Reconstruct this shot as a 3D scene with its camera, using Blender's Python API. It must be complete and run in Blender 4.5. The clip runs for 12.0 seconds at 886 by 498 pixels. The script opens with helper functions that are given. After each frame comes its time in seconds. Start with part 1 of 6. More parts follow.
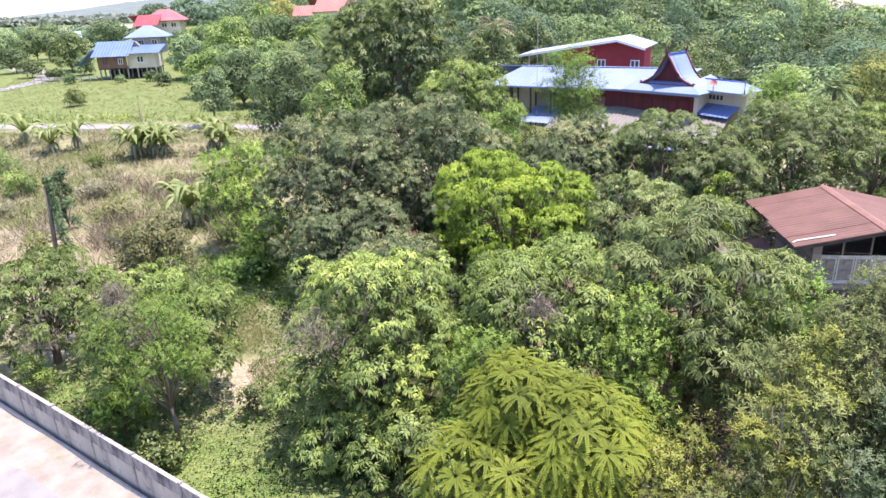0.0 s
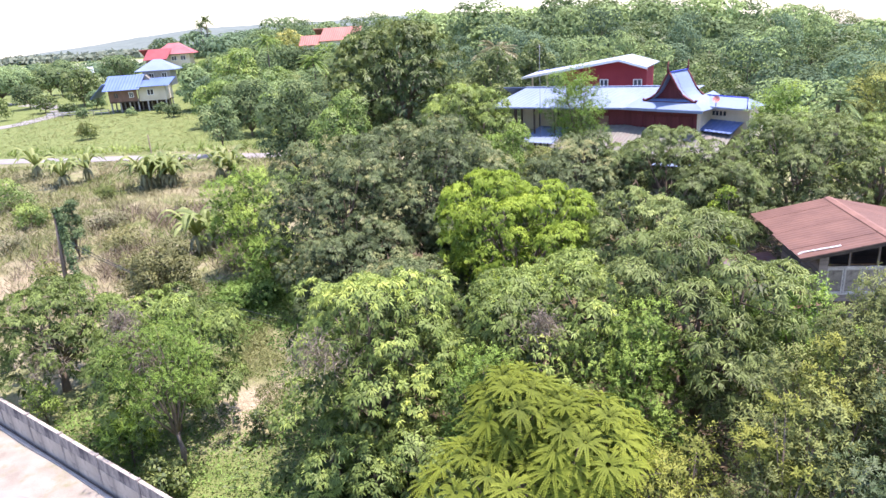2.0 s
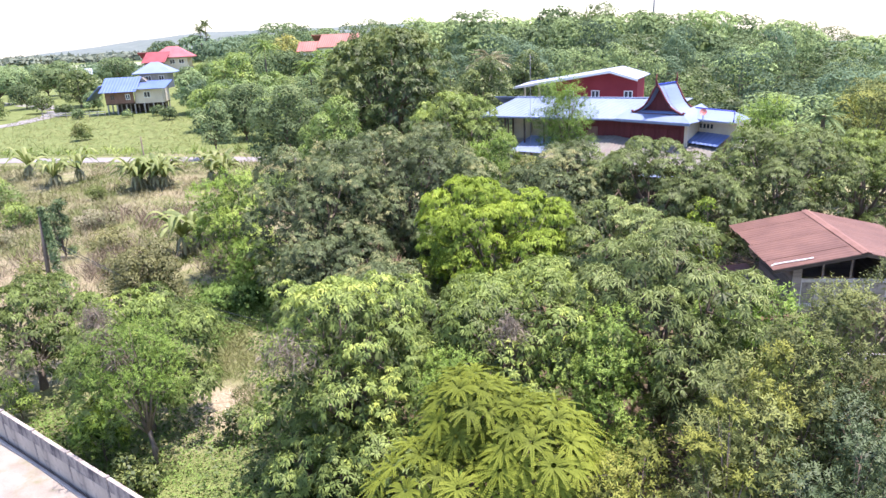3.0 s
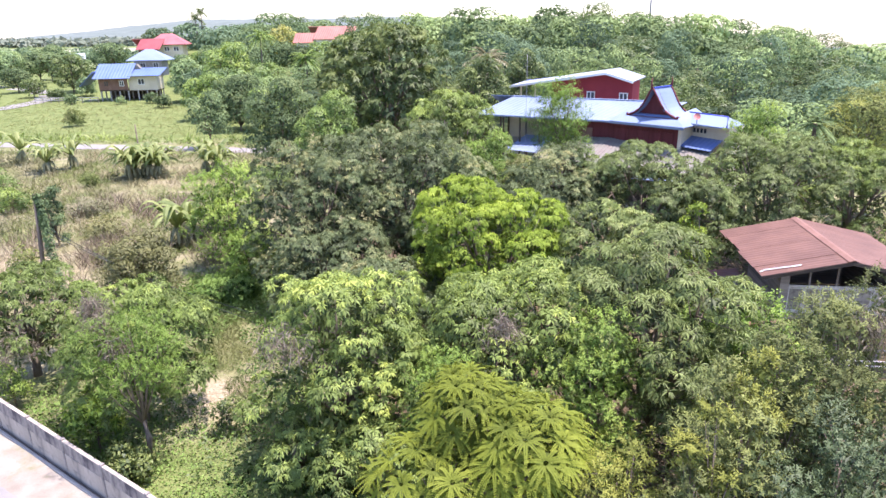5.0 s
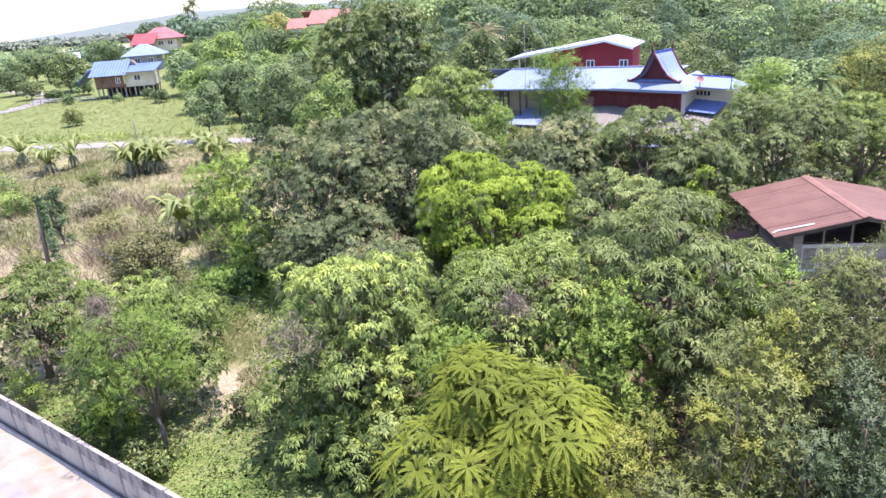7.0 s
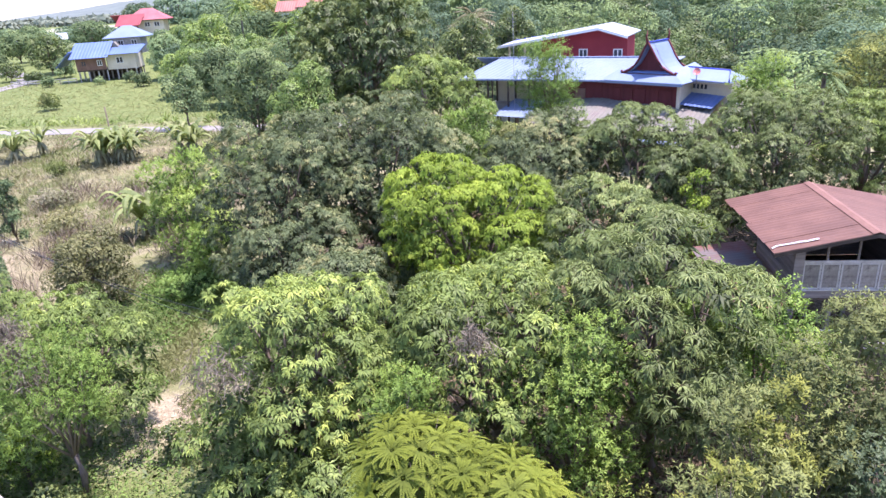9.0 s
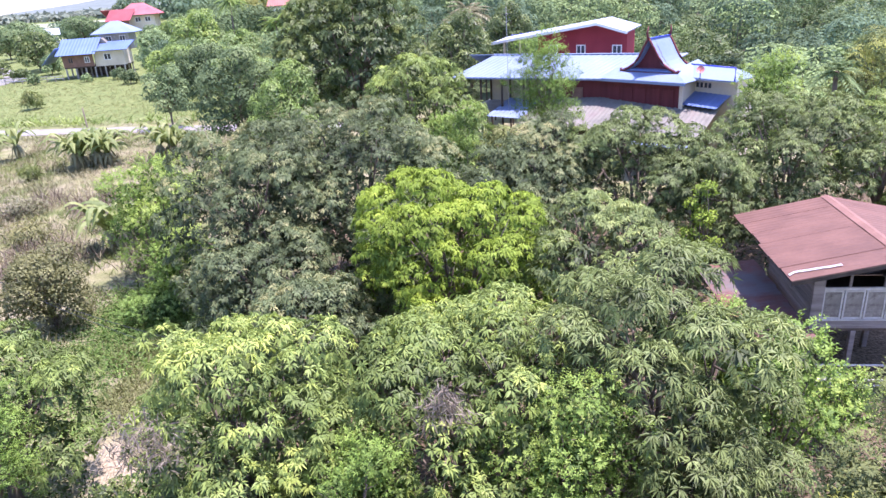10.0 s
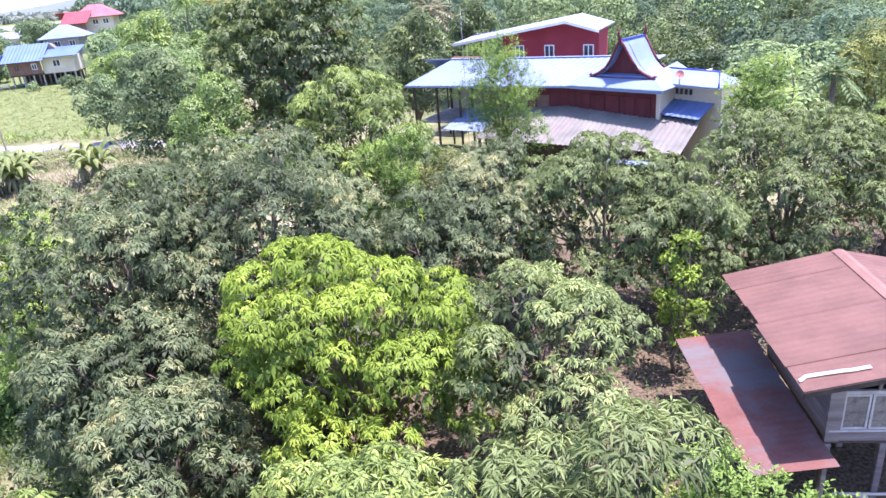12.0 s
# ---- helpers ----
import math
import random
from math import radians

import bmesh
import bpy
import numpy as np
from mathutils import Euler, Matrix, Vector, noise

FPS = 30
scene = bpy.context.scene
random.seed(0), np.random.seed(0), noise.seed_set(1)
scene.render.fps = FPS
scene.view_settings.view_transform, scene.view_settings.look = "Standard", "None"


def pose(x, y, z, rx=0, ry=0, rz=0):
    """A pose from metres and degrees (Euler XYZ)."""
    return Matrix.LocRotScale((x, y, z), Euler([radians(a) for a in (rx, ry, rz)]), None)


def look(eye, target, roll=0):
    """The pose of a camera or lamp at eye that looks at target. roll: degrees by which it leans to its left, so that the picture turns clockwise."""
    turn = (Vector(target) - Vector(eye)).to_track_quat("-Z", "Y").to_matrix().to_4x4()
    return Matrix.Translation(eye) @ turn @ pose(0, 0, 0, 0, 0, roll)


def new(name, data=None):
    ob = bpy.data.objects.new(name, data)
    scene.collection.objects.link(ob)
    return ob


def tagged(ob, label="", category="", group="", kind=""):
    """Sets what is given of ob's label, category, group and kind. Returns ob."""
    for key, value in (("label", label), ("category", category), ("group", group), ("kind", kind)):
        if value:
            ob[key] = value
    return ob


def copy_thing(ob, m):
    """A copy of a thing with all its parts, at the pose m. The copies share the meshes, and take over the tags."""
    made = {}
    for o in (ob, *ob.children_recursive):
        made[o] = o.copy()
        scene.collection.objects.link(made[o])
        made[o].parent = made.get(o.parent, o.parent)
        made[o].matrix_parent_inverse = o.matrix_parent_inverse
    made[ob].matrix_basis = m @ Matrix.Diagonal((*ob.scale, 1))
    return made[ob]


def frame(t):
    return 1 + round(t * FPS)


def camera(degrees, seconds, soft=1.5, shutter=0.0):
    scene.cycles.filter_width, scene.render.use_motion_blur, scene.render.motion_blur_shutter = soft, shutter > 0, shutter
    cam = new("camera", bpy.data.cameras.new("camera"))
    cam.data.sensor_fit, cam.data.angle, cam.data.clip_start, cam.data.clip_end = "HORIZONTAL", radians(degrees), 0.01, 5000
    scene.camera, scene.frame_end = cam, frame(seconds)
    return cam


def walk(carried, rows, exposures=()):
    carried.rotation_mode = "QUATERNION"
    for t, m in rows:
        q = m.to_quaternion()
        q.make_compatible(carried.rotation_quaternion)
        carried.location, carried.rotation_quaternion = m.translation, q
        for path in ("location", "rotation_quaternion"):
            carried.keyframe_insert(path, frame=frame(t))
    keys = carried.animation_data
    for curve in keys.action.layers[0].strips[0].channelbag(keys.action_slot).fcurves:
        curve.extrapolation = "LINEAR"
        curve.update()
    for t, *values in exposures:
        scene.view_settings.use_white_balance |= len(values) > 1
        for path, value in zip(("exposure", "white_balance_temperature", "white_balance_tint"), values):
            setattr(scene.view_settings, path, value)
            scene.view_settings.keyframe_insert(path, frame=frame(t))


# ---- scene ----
cam = camera(66.77, 12.0, soft=1.5)
EYE_ROWS = [
   (0, 0.0, 0.0, 14.2, 69.5, 2.0, 0.0),
   (0.5, 0.004, -0.013, 14.164, 69.719, 1.92, 0.008),
   (1, 0.0, -0.037, 14.129, 69.906, 1.834, 0.003),
   (1.5, -0.046, -0.085, 14.166, 71.479, 3.286, 0.451),
   (2, 0.282, -0.127, 14.069, 71.548, 3.555, 0.414),
   (2.5, 0.712, -0.268, 14.047, 72.158, 2.858, 0.666),
   (3, 1.081, -0.394, 14.003, 72.233, 2.477, 0.49),
   (5, 0.897, -0.676, 14.228, 71.809, 0.83, 0.187),
   (5.5, 0.783, -0.62, 14.196, 71.933, 1.017, 0.04),
   (6, 0.762, -0.599, 14.207, 71.991, 1.148, -0.028),
   (6.5, 0.76, -0.573, 14.198, 71.759, 1.252, -0.031),
   (7, 0.954, -0.317, 14.069, 70.074, 4.061, -0.259),
   (9, 2.124, 2.631, 14.019, 68.853, 3.374, -0.405),
   (9.5, 2.473, 4.054, 14.007, 68.59, 3.442, -0.384),
   (10, 2.907, 5.555, 14.076, 68.298, 3.61, -0.485),
   (10.5, 3.48, 7.171, 14.169, 68.097, 3.956, -0.616),
   (11, 4.125, 8.83, 14.202, 67.947, 4.206, -0.977),
   (11.5, 4.837, 10.496, 14.225, 67.813, 4.478, -1.381),
   (12, 5.576, 12.183, 14.249, 67.575, 4.718, -1.949),
]
walk(cam, [(t, pose(x, y, z, rx, ry, rz)) for t, x, y, z, rx, ry, rz in EYE_ROWS],
     exposures=[(0.0, 1.44, 6400, 27), (6.5, 1.49, 6300, 29), (9.0, 1.43, 6080, 33), (10.5, 1.61, 5880, 38), (12.0, 1.69, 5820, 37)])

# ---- sky, sun and exposure ----
SUN_AZIMUTH, SUN_HEIGHT = 84.0, 74.0
world = bpy.data.worlds.new("hazy_midday")
scene.world = world
world.use_nodes = True
sky = world.node_tree.nodes.new("ShaderNodeTexSky")
sky.sky_type = "NISHITA"
sky.sun_disc = False
sky.sun_elevation = radians(SUN_HEIGHT)
sky.sun_rotation = radians(SUN_AZIMUTH)
sky.air_density = 1.0
sky.dust_density = 0.7
sky.ozone_density = 2.5
backing = world.node_tree.nodes["Background"]
backing.inputs["Strength"].default_value = 0.15
world.node_tree.links.new(sky.outputs[0], backing.inputs["Color"])
sun = new("sun", bpy.data.lights.new("sun", "SUN"))
sun.data.energy = 3.55
sun.data.angle = radians(0.6)
sun.data.color = (1.0, 0.95, 0.86)
toward = Vector((math.sin(radians(SUN_AZIMUTH)) * math.cos(radians(SUN_HEIGHT)), math.cos(radians(SUN_AZIMUTH)) * math.cos(radians(SUN_HEIGHT)), math.sin(radians(SUN_HEIGHT))))
sun.matrix_world = look(toward * 100, (0, 0, 0))

# ---- materials ----


def links(m):
    return m.node_tree.links.new


def surface(name, dark, light, scale=3.0, rough=0.8, bump=0.2, metal=0.0, fine=14.0, stain=None, stain_scale=0.6, stain_amount=0.5, stretch=(1, 1, 1), spec=0.4, per_object=0.0):
    """A surface with coarse and fine variation, an optional stain of another colour, and relief."""
    m = bpy.data.materials.new(name)
    m.use_nodes = True
    n, ln = m.node_tree.nodes, links(m)
    bsdf = n["Principled BSDF"]
    bsdf.inputs["Roughness"].default_value = rough
    bsdf.inputs["Metallic"].default_value = metal
    bsdf.inputs["Specular IOR Level"].default_value = spec
    co = n.new("ShaderNodeTexCoord")
    mp = n.new("ShaderNodeMapping")
    mp.inputs["Scale"].default_value = stretch
    ln(co.outputs["Object"], mp.inputs["Vector"])
    a = n.new("ShaderNodeTexNoise")
    a.inputs["Scale"].default_value = scale
    a.inputs["Detail"].default_value = 5
    b = n.new("ShaderNodeTexNoise")
    b.inputs["Scale"].default_value = fine
    b.inputs["Detail"].default_value = 3
    ln(mp.outputs[0], a.inputs["Vector"])
    ln(mp.outputs[0], b.inputs["Vector"])
    half = n.new("ShaderNodeMath")
    half.operation = "MULTIPLY_ADD"
    half.inputs[1].default_value = 0.45
    ln(b.outputs[0], half.inputs[0])
    ln(a.outputs[0], half.inputs[2])
    ramp = n.new("ShaderNodeValToRGB")
    ramp.color_ramp.elements[0].position = 0.5
    ramp.color_ramp.elements[0].color = (*dark, 1)
    ramp.color_ramp.elements[1].position = 0.95
    ramp.color_ramp.elements[1].color = (*light, 1)
    ln(half.outputs[0], ramp.inputs[0])
    colour = ramp.outputs[0]
    if stain:
        s = n.new("ShaderNodeTexNoise")
        s.inputs["Scale"].default_value = stain_scale
        s.inputs["Detail"].default_value = 6
        s.inputs["Roughness"].default_value = 0.65
        ln(mp.outputs[0], s.inputs["Vector"])
        sr = n.new("ShaderNodeValToRGB")
        sr.color_ramp.elements[0].position = 0.62 - 0.25 * stain_amount
        sr.color_ramp.elements[0].color = (0, 0, 0, 1)
        sr.color_ramp.elements[1].position = 0.74 - 0.2 * stain_amount
        sr.color_ramp.elements[1].color = (1, 1, 1, 1)
        ln(s.outputs[0], sr.inputs[0])
        mx = n.new("ShaderNodeMixRGB")
        ln(sr.outputs[0], mx.inputs[0])
        ln(colour, mx.inputs[1])
        mx.inputs[2].default_value = (*stain, 1)
        colour = mx.outputs[0]
    if per_object:
        info = n.new("ShaderNodeObjectInfo")
        rng = n.new("ShaderNodeMapRange")
        rng.inputs[3].default_value = 1 - per_object
        rng.inputs[4].default_value = 1 + per_object
        ln(info.outputs["Random"], rng.inputs[0])
        hsv = n.new("ShaderNodeHueSaturation")
        ln(rng.outputs[0], hsv.inputs["Value"])
        ln(colour, hsv.inputs["Color"])
        colour = hsv.outputs[0]
    ln(colour, bsdf.inputs["Base Color"])
    if bump:
        bp = n.new("ShaderNodeBump")
        bp.inputs["Strength"].default_value = bump
        bp.inputs["Distance"].default_value = 0.03
        ln(half.outputs[0], bp.inputs["Height"])
        ln(bp.outputs[0], bsdf.inputs["Normal"])
    return m


def foliage(name, old, mid, young, rough=0.42, glow=0.27, spec=0.5, vary=0.0):
    """Leaves: colour by the leaf's age, darkest on inner leaves to carry crown shade, with a spread from leaf to leaf,
    and light passing through the blade.
    """
    m = bpy.data.materials.new(name)
    m.use_nodes = True
    n, ln = m.node_tree.nodes, links(m)
    bsdf = n["Principled BSDF"]
    bsdf.inputs["Roughness"].default_value = rough
    bsdf.inputs["Specular IOR Level"].default_value = spec
    age = n.new("ShaderNodeAttribute")
    age.attribute_name = "age"
    geo = n.new("ShaderNodeNewGeometry")
    add = n.new("ShaderNodeMath")
    add.operation = "MULTIPLY_ADD"
    add.inputs[1].default_value = 0.16
    ln(geo.outputs["Random Per Island"], add.inputs[0])
    ln(age.outputs["Fac"], add.inputs[2])
    ramp = n.new("ShaderNodeValToRGB")
    els = ramp.color_ramp.elements
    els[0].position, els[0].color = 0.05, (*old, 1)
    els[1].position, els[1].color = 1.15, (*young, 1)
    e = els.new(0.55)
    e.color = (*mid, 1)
    els[2].position = 1.0
    ln(add.outputs[0], ramp.inputs[0])
    colour = ramp.outputs[0]
    if vary:
        info = n.new("ShaderNodeObjectInfo")
        span = n.new("ShaderNodeMapRange")
        span.inputs[3].default_value = 1 - vary
        span.inputs[4].default_value = 1 + vary
        ln(info.outputs["Random"], span.inputs[0])
        hsv = n.new("ShaderNodeHueSaturation")
        ln(span.outputs[0], hsv.inputs["Value"])
        ln(colour, hsv.inputs["Color"])
        colour = hsv.outputs[0]
    ln(colour, bsdf.inputs["Base Color"])
    tr = n.new("ShaderNodeBsdfTranslucent")
    ln(colour, tr.inputs["Color"])
    mix = n.new("ShaderNodeMixShader")
    mix.inputs[0].default_value = glow
    ln(bsdf.outputs[0], mix.inputs[1])
    ln(tr.outputs[0], mix.inputs[2])
    ln(mix.outputs[0], n["Material Output"].inputs["Surface"])
    return m


MANGO = foliage("mango_leaves", (0.072, 0.105, 0.032), (0.255, 0.35, 0.092), (0.53, 0.62, 0.15), rough=0.52, spec=0.24)
MANGO_DARK = foliage("dark_mango_leaves", (0.058, 0.078, 0.038), (0.18, 0.24, 0.105), (0.43, 0.42, 0.185), rough=0.55, spec=0.22)
MANGO_DROOP = foliage("narrow_mango_leaves", (0.066, 0.092, 0.036), (0.26, 0.34, 0.115), (0.5, 0.56, 0.19), rough=0.52, spec=0.24)
MANGO_YOUNG = foliage("young_mango_leaves", (0.12, 0.19, 0.03), (0.3, 0.42, 0.055), (0.46, 0.56, 0.09), rough=0.6, glow=0.32, spec=0.2)
FEATHER = foliage("feathery_leaves", (0.07, 0.1, 0.012), (0.18, 0.225, 0.024), (0.29, 0.335, 0.042), rough=0.7, spec=0.25)
FRESH = foliage("fresh_green_leaves", (0.09, 0.155, 0.04), (0.22, 0.33, 0.075), (0.42, 0.52, 0.12), rough=0.55)
LIGHT = foliage("light_green_small_leaves", (0.09, 0.16, 0.03), (0.235, 0.365, 0.068), (0.4, 0.52, 0.11), rough=0.6, glow=0.32, spec=0.3)
YELLOWISH = foliage("yellow_olive_leaves", (0.125, 0.15, 0.035), (0.235, 0.262, 0.055), (0.38, 0.39, 0.085), rough=0.7, spec=0.2)
TEAL = foliage("dark_blue_green_leaves", (0.05, 0.08, 0.036), (0.135, 0.19, 0.08), (0.25, 0.31, 0.14), rough=0.55, spec=0.35)
SCRUB = foliage("olive_scrub_leaves", (0.12, 0.145, 0.055), (0.26, 0.30, 0.095), (0.39, 0.41, 0.095), rough=0.75, spec=0.25)
BROWNISH = foliage("brownish_scrub_leaves", (0.13, 0.14, 0.05), (0.25, 0.255, 0.095), (0.39, 0.37, 0.15), rough=0.65)
WOODS = foliage("woodland_leaves", (0.095, 0.14, 0.07), (0.205, 0.29, 0.13), (0.34, 0.41, 0.18), rough=0.9, glow=0.28, spec=0.1, vary=0.35)
DEEP = foliage("deep_green_leaves", (0.06, 0.095, 0.03), (0.155, 0.215, 0.06), (0.25, 0.3, 0.085), rough=0.55)
BANANA_LEAF = foliage("banana_leaves", (0.1, 0.145, 0.035), (0.21, 0.265, 0.07), (0.36, 0.37, 0.14), rough=0.6)
DRY = foliage("dry_grass_blades", (0.18, 0.195, 0.095), (0.295, 0.285, 0.165), (0.43, 0.38, 0.26), rough=0.8)
WEED = foliage("green_weed_leaves", (0.055, 0.11, 0.022), (0.135, 0.24, 0.05), (0.27, 0.4, 0.1), rough=0.65, spec=0.25)
GRASS = foliage("green_grass_blades", (0.1, 0.14, 0.04), (0.175, 0.225, 0.065), (0.28, 0.295, 0.12), rough=0.7)
FLOWER = foliage("yellow_blossom", (0.3, 0.33, 0.085), (0.46, 0.45, 0.11), (0.6, 0.55, 0.18), rough=0.6)
# Distance haze is put into this leaf colour: paler and greyer than near leaves.
HAZY = foliage("haze_tinted_far_leaves", (0.19, 0.225, 0.17), (0.27, 0.31, 0.23), (0.36, 0.39, 0.29), rough=0.95, glow=0.3, spec=0.05)
BARK = surface("grey_brown_bark", (0.10, 0.075, 0.055), (0.24, 0.19, 0.15), 4, 0.9, 0.6, fine=20, stretch=(1, 1, 0.3))
CONCRETE = surface("weathered_concrete", (0.35, 0.305, 0.255), (0.49, 0.43, 0.365), 1.5, 0.85, 0.15, fine=22, stain=(0.17, 0.155, 0.145), stain_scale=0.9, stain_amount=0.35, stretch=(1, 1, 0.45))
STAINED = surface("black_stained_concrete", (0.27, 0.24, 0.215), (0.44, 0.395, 0.355), 1.5, 0.88, 0.25, fine=22, stain=(0.085, 0.075, 0.085), stain_scale=1.6, stain_amount=0.75, stretch=(1, 1, 0.35))
DARKSOIL = surface("dark_gutter_soil", (0.12, 0.10, 0.085), (0.21, 0.18, 0.15), 3, 0.95, 0.3, fine=20)
CAST = surface("cast_concrete", (0.30, 0.28, 0.25), (0.44, 0.41, 0.37), 2, 0.85, 0.2, fine=25)
RUST = surface("rust_red_roof_sheet", (0.122, 0.058, 0.039), (0.185, 0.092, 0.062), 0.9, 0.62, 0.05, fine=9, stain=(0.19, 0.097, 0.067), stain_scale=0.5, stain_amount=0.3)
RUST_PALE = surface("pale_rust_ridge", (0.19, 0.097, 0.07), (0.27, 0.145, 0.105), 0.9, 0.7, 0.05, fine=9)
RUST_LOW = surface("worn_lean_to_sheet", (0.14, 0.053, 0.04), (0.205, 0.088, 0.068), 0.9, 0.75, 0.05, fine=9, stain=(0.15, 0.125, 0.12), stain_scale=0.35, stain_amount=0.5)
OLDWOOD = surface("grey_weathered_boards", (0.16, 0.13, 0.12), (0.33, 0.28, 0.26), 2, 0.85, 0.3, fine=30, stretch=(0.2, 0.2, 3), per_object=0.15)
DARKWOOD = surface("dark_old_timber", (0.05, 0.035, 0.03), (0.11, 0.08, 0.06), 3, 0.85, 0.3, fine=25, per_object=0.15)
PALEWOOD = surface("pale_worn_window_timber", (0.44, 0.40, 0.37), (0.68, 0.64, 0.60), 4, 0.8, 0.2, fine=30)
OLDGLASS = surface("dusty_window_board", (0.24, 0.21, 0.19), (0.42, 0.38, 0.33), 3, 0.5, 0.1, fine=18, stain=(0.16, 0.13, 0.12), stain_scale=2.5, stain_amount=0.5, per_object=0.4)
BLUEROOF = surface("pale_blue_roof_sheet", (0.16, 0.22, 0.34), (0.225, 0.285, 0.405), 0.35, 0.55, 0.05, fine=6, spec=0.5)
BLUEDEEP = surface("bright_blue_roof_sheet", (0.095, 0.155, 0.34), (0.145, 0.215, 0.42), 0.35, 0.4, 0.05, fine=6, spec=0.5)
BLUEEDGE = surface("deep_blue_trim_and_fringe", (0.015, 0.03, 0.30), (0.03, 0.06, 0.42), 1, 0.45, 0.02)
WHITEROOF = surface("white_roof_sheet", (0.34, 0.38, 0.44), (0.44, 0.475, 0.53), 0.4, 0.5, 0.03, fine=5)
REDWALL = surface("crimson_painted_wall", (0.26, 0.03, 0.045), (0.34, 0.045, 0.06), 0.6, 0.75, 0.05, fine=10)
DARKRED = surface("dark_red_wooden_wall", (0.11, 0.022, 0.025), (0.17, 0.035, 0.04), 1, 0.7, 0.15, fine=14, stretch=(3, 3, 0.4))
CREAM = surface("cream_plaster", (0.58, 0.50, 0.38), (0.74, 0.66, 0.52), 0.6, 0.85, 0.05, fine=12)
WHITE = surface("white_paint", (0.72, 0.72, 0.72), (0.82, 0.82, 0.82), 1, 0.6, 0.02)
FIBRE = surface("grey_fibre_cement_sheet", (0.15, 0.144, 0.122), (0.265, 0.252, 0.212), 0.8, 0.85, 0.15, fine=12, stain=(0.20, 0.17, 0.15), stain_scale=0.4, stain_amount=0.4)
REDTILE = surface("coral_red_roof", (0.36, 0.095, 0.10), (0.48, 0.15, 0.155), 0.5, 0.6, 0.08, fine=6)
REDDARK = surface("dull_crimson_roof", (0.26, 0.045, 0.055), (0.36, 0.075, 0.085), 0.5, 0.65, 0.08, fine=6)
BRICKROOF = surface("orange_red_roof", (0.29, 0.11, 0.085), (0.40, 0.16, 0.125), 0.5, 0.65, 0.08, fine=6)
BROWNWALL = surface("brown_boarded_wall", (0.16, 0.085, 0.06), (0.26, 0.15, 0.11), 1.2, 0.8, 0.1, fine=10)
DARKGLASS = surface("dark_window_pane", (0.03, 0.035, 0.045), (0.06, 0.065, 0.08), 1, 0.12, 0.0, spec=0.6)
STEEL = surface("galvanised_steel", (0.22, 0.23, 0.25), (0.34, 0.35, 0.37), 4, 0.45, 0.02, metal=0.7)
DISHRED = surface("faded_red_dish", (0.55, 0.16, 0.14), (0.7, 0.28, 0.24), 2, 0.5, 0.02)
TARMAC = surface("pale_dusty_road", (0.205, 0.195, 0.185), (0.28, 0.268, 0.256), 1.2, 0.9, 0.15, fine=40, stain=(0.31, 0.27, 0.22), stain_scale=0.35, stain_amount=0.3)
SAND = surface("sandy_verge", (0.225, 0.195, 0.155), (0.335, 0.30, 0.25), 1.5, 0.95, 0.4, fine=25, stain=(0.22, 0.21, 0.13), stain_scale=1.2, stain_amount=0.25)
LANE = surface("bare_concrete_lane", (0.215, 0.20, 0.19), (0.30, 0.285, 0.27), 0.8, 0.9, 0.1, fine=12)
DRYVINE = foliage("dead_creeper_strands", (0.13, 0.105, 0.08), (0.23, 0.195, 0.15), (0.36, 0.31, 0.23), rough=0.9, spec=0.1)

# ---- building blocks ----


def part(name, data, material, parent=None, label=""):
    """Links a bmesh or a mesh as one object, under a thing where one is given."""
    if isinstance(data, bmesh.types.BMesh):
        me = bpy.data.meshes.new(name)
        data.to_mesh(me)
        data.free()
    else:
        me = data
    if material and not me.materials:
        me.materials.append(material)
    ob = new(name, me)
    ob.parent = parent
    if label:
        ob["label"] = label
    return ob


def thing(name, m, label, category, group="", kind=""):
    ob = new(name)
    ob.empty_display_size = 0.3
    ob.matrix_world = m
    return tagged(ob, label, category, group, kind)


def slab(boxes, bevel=0.0):
    """A bmesh of boxes given by their two corners."""
    bm = bmesh.new()
    for (x0, y0, z0), (x1, y1, z1) in boxes:
        m = Matrix.LocRotScale(((x0 + x1) / 2, (y0 + y1) / 2, (z0 + z1) / 2), None, (abs(x1 - x0), abs(y1 - y0), abs(z1 - z0)))
        bmesh.ops.create_cube(bm, size=1, matrix=m)
    if bevel:
        bmesh.ops.bevel(bm, geom=bm.edges[:], offset=bevel, segments=1, affect="EDGES")
    return bm


def prism(outline, axis, a, b):
    """A solid with the outline given in the plane across axis (0: x, 1: y, 2: z), from a to b along it."""
    bm = bmesh.new()

    def at(p, v):
        q = list(p)
        q.insert(axis, v)
        return bm.verts.new(q)
    one, two = [at(p, a) for p in outline], [at(p, b) for p in outline]
    bm.faces.new(one)
    bm.faces.new(two[::-1])
    for i in range(len(one)):
        j = (i + 1) % len(one)
        bm.faces.new((one[j], one[i], two[i], two[j]))
    bmesh.ops.recalc_face_normals(bm, faces=bm.faces[:])
    return bm


def plate(points, thick=0.05):
    """A flat sheet with the given upper outline and a thickness below it."""
    bm = bmesh.new()
    top = [bm.verts.new(p) for p in points]
    low = [bm.verts.new(Vector(p) - Vector((0, 0, thick))) for p in points]
    bm.faces.new(top)
    bm.faces.new(low[::-1])
    for i in range(len(top)):
        j = (i + 1) % len(top)
        bm.faces.new((top[j], top[i], low[i], low[j]))
    bmesh.ops.recalc_face_normals(bm, faces=bm.faces[:])
    return bm


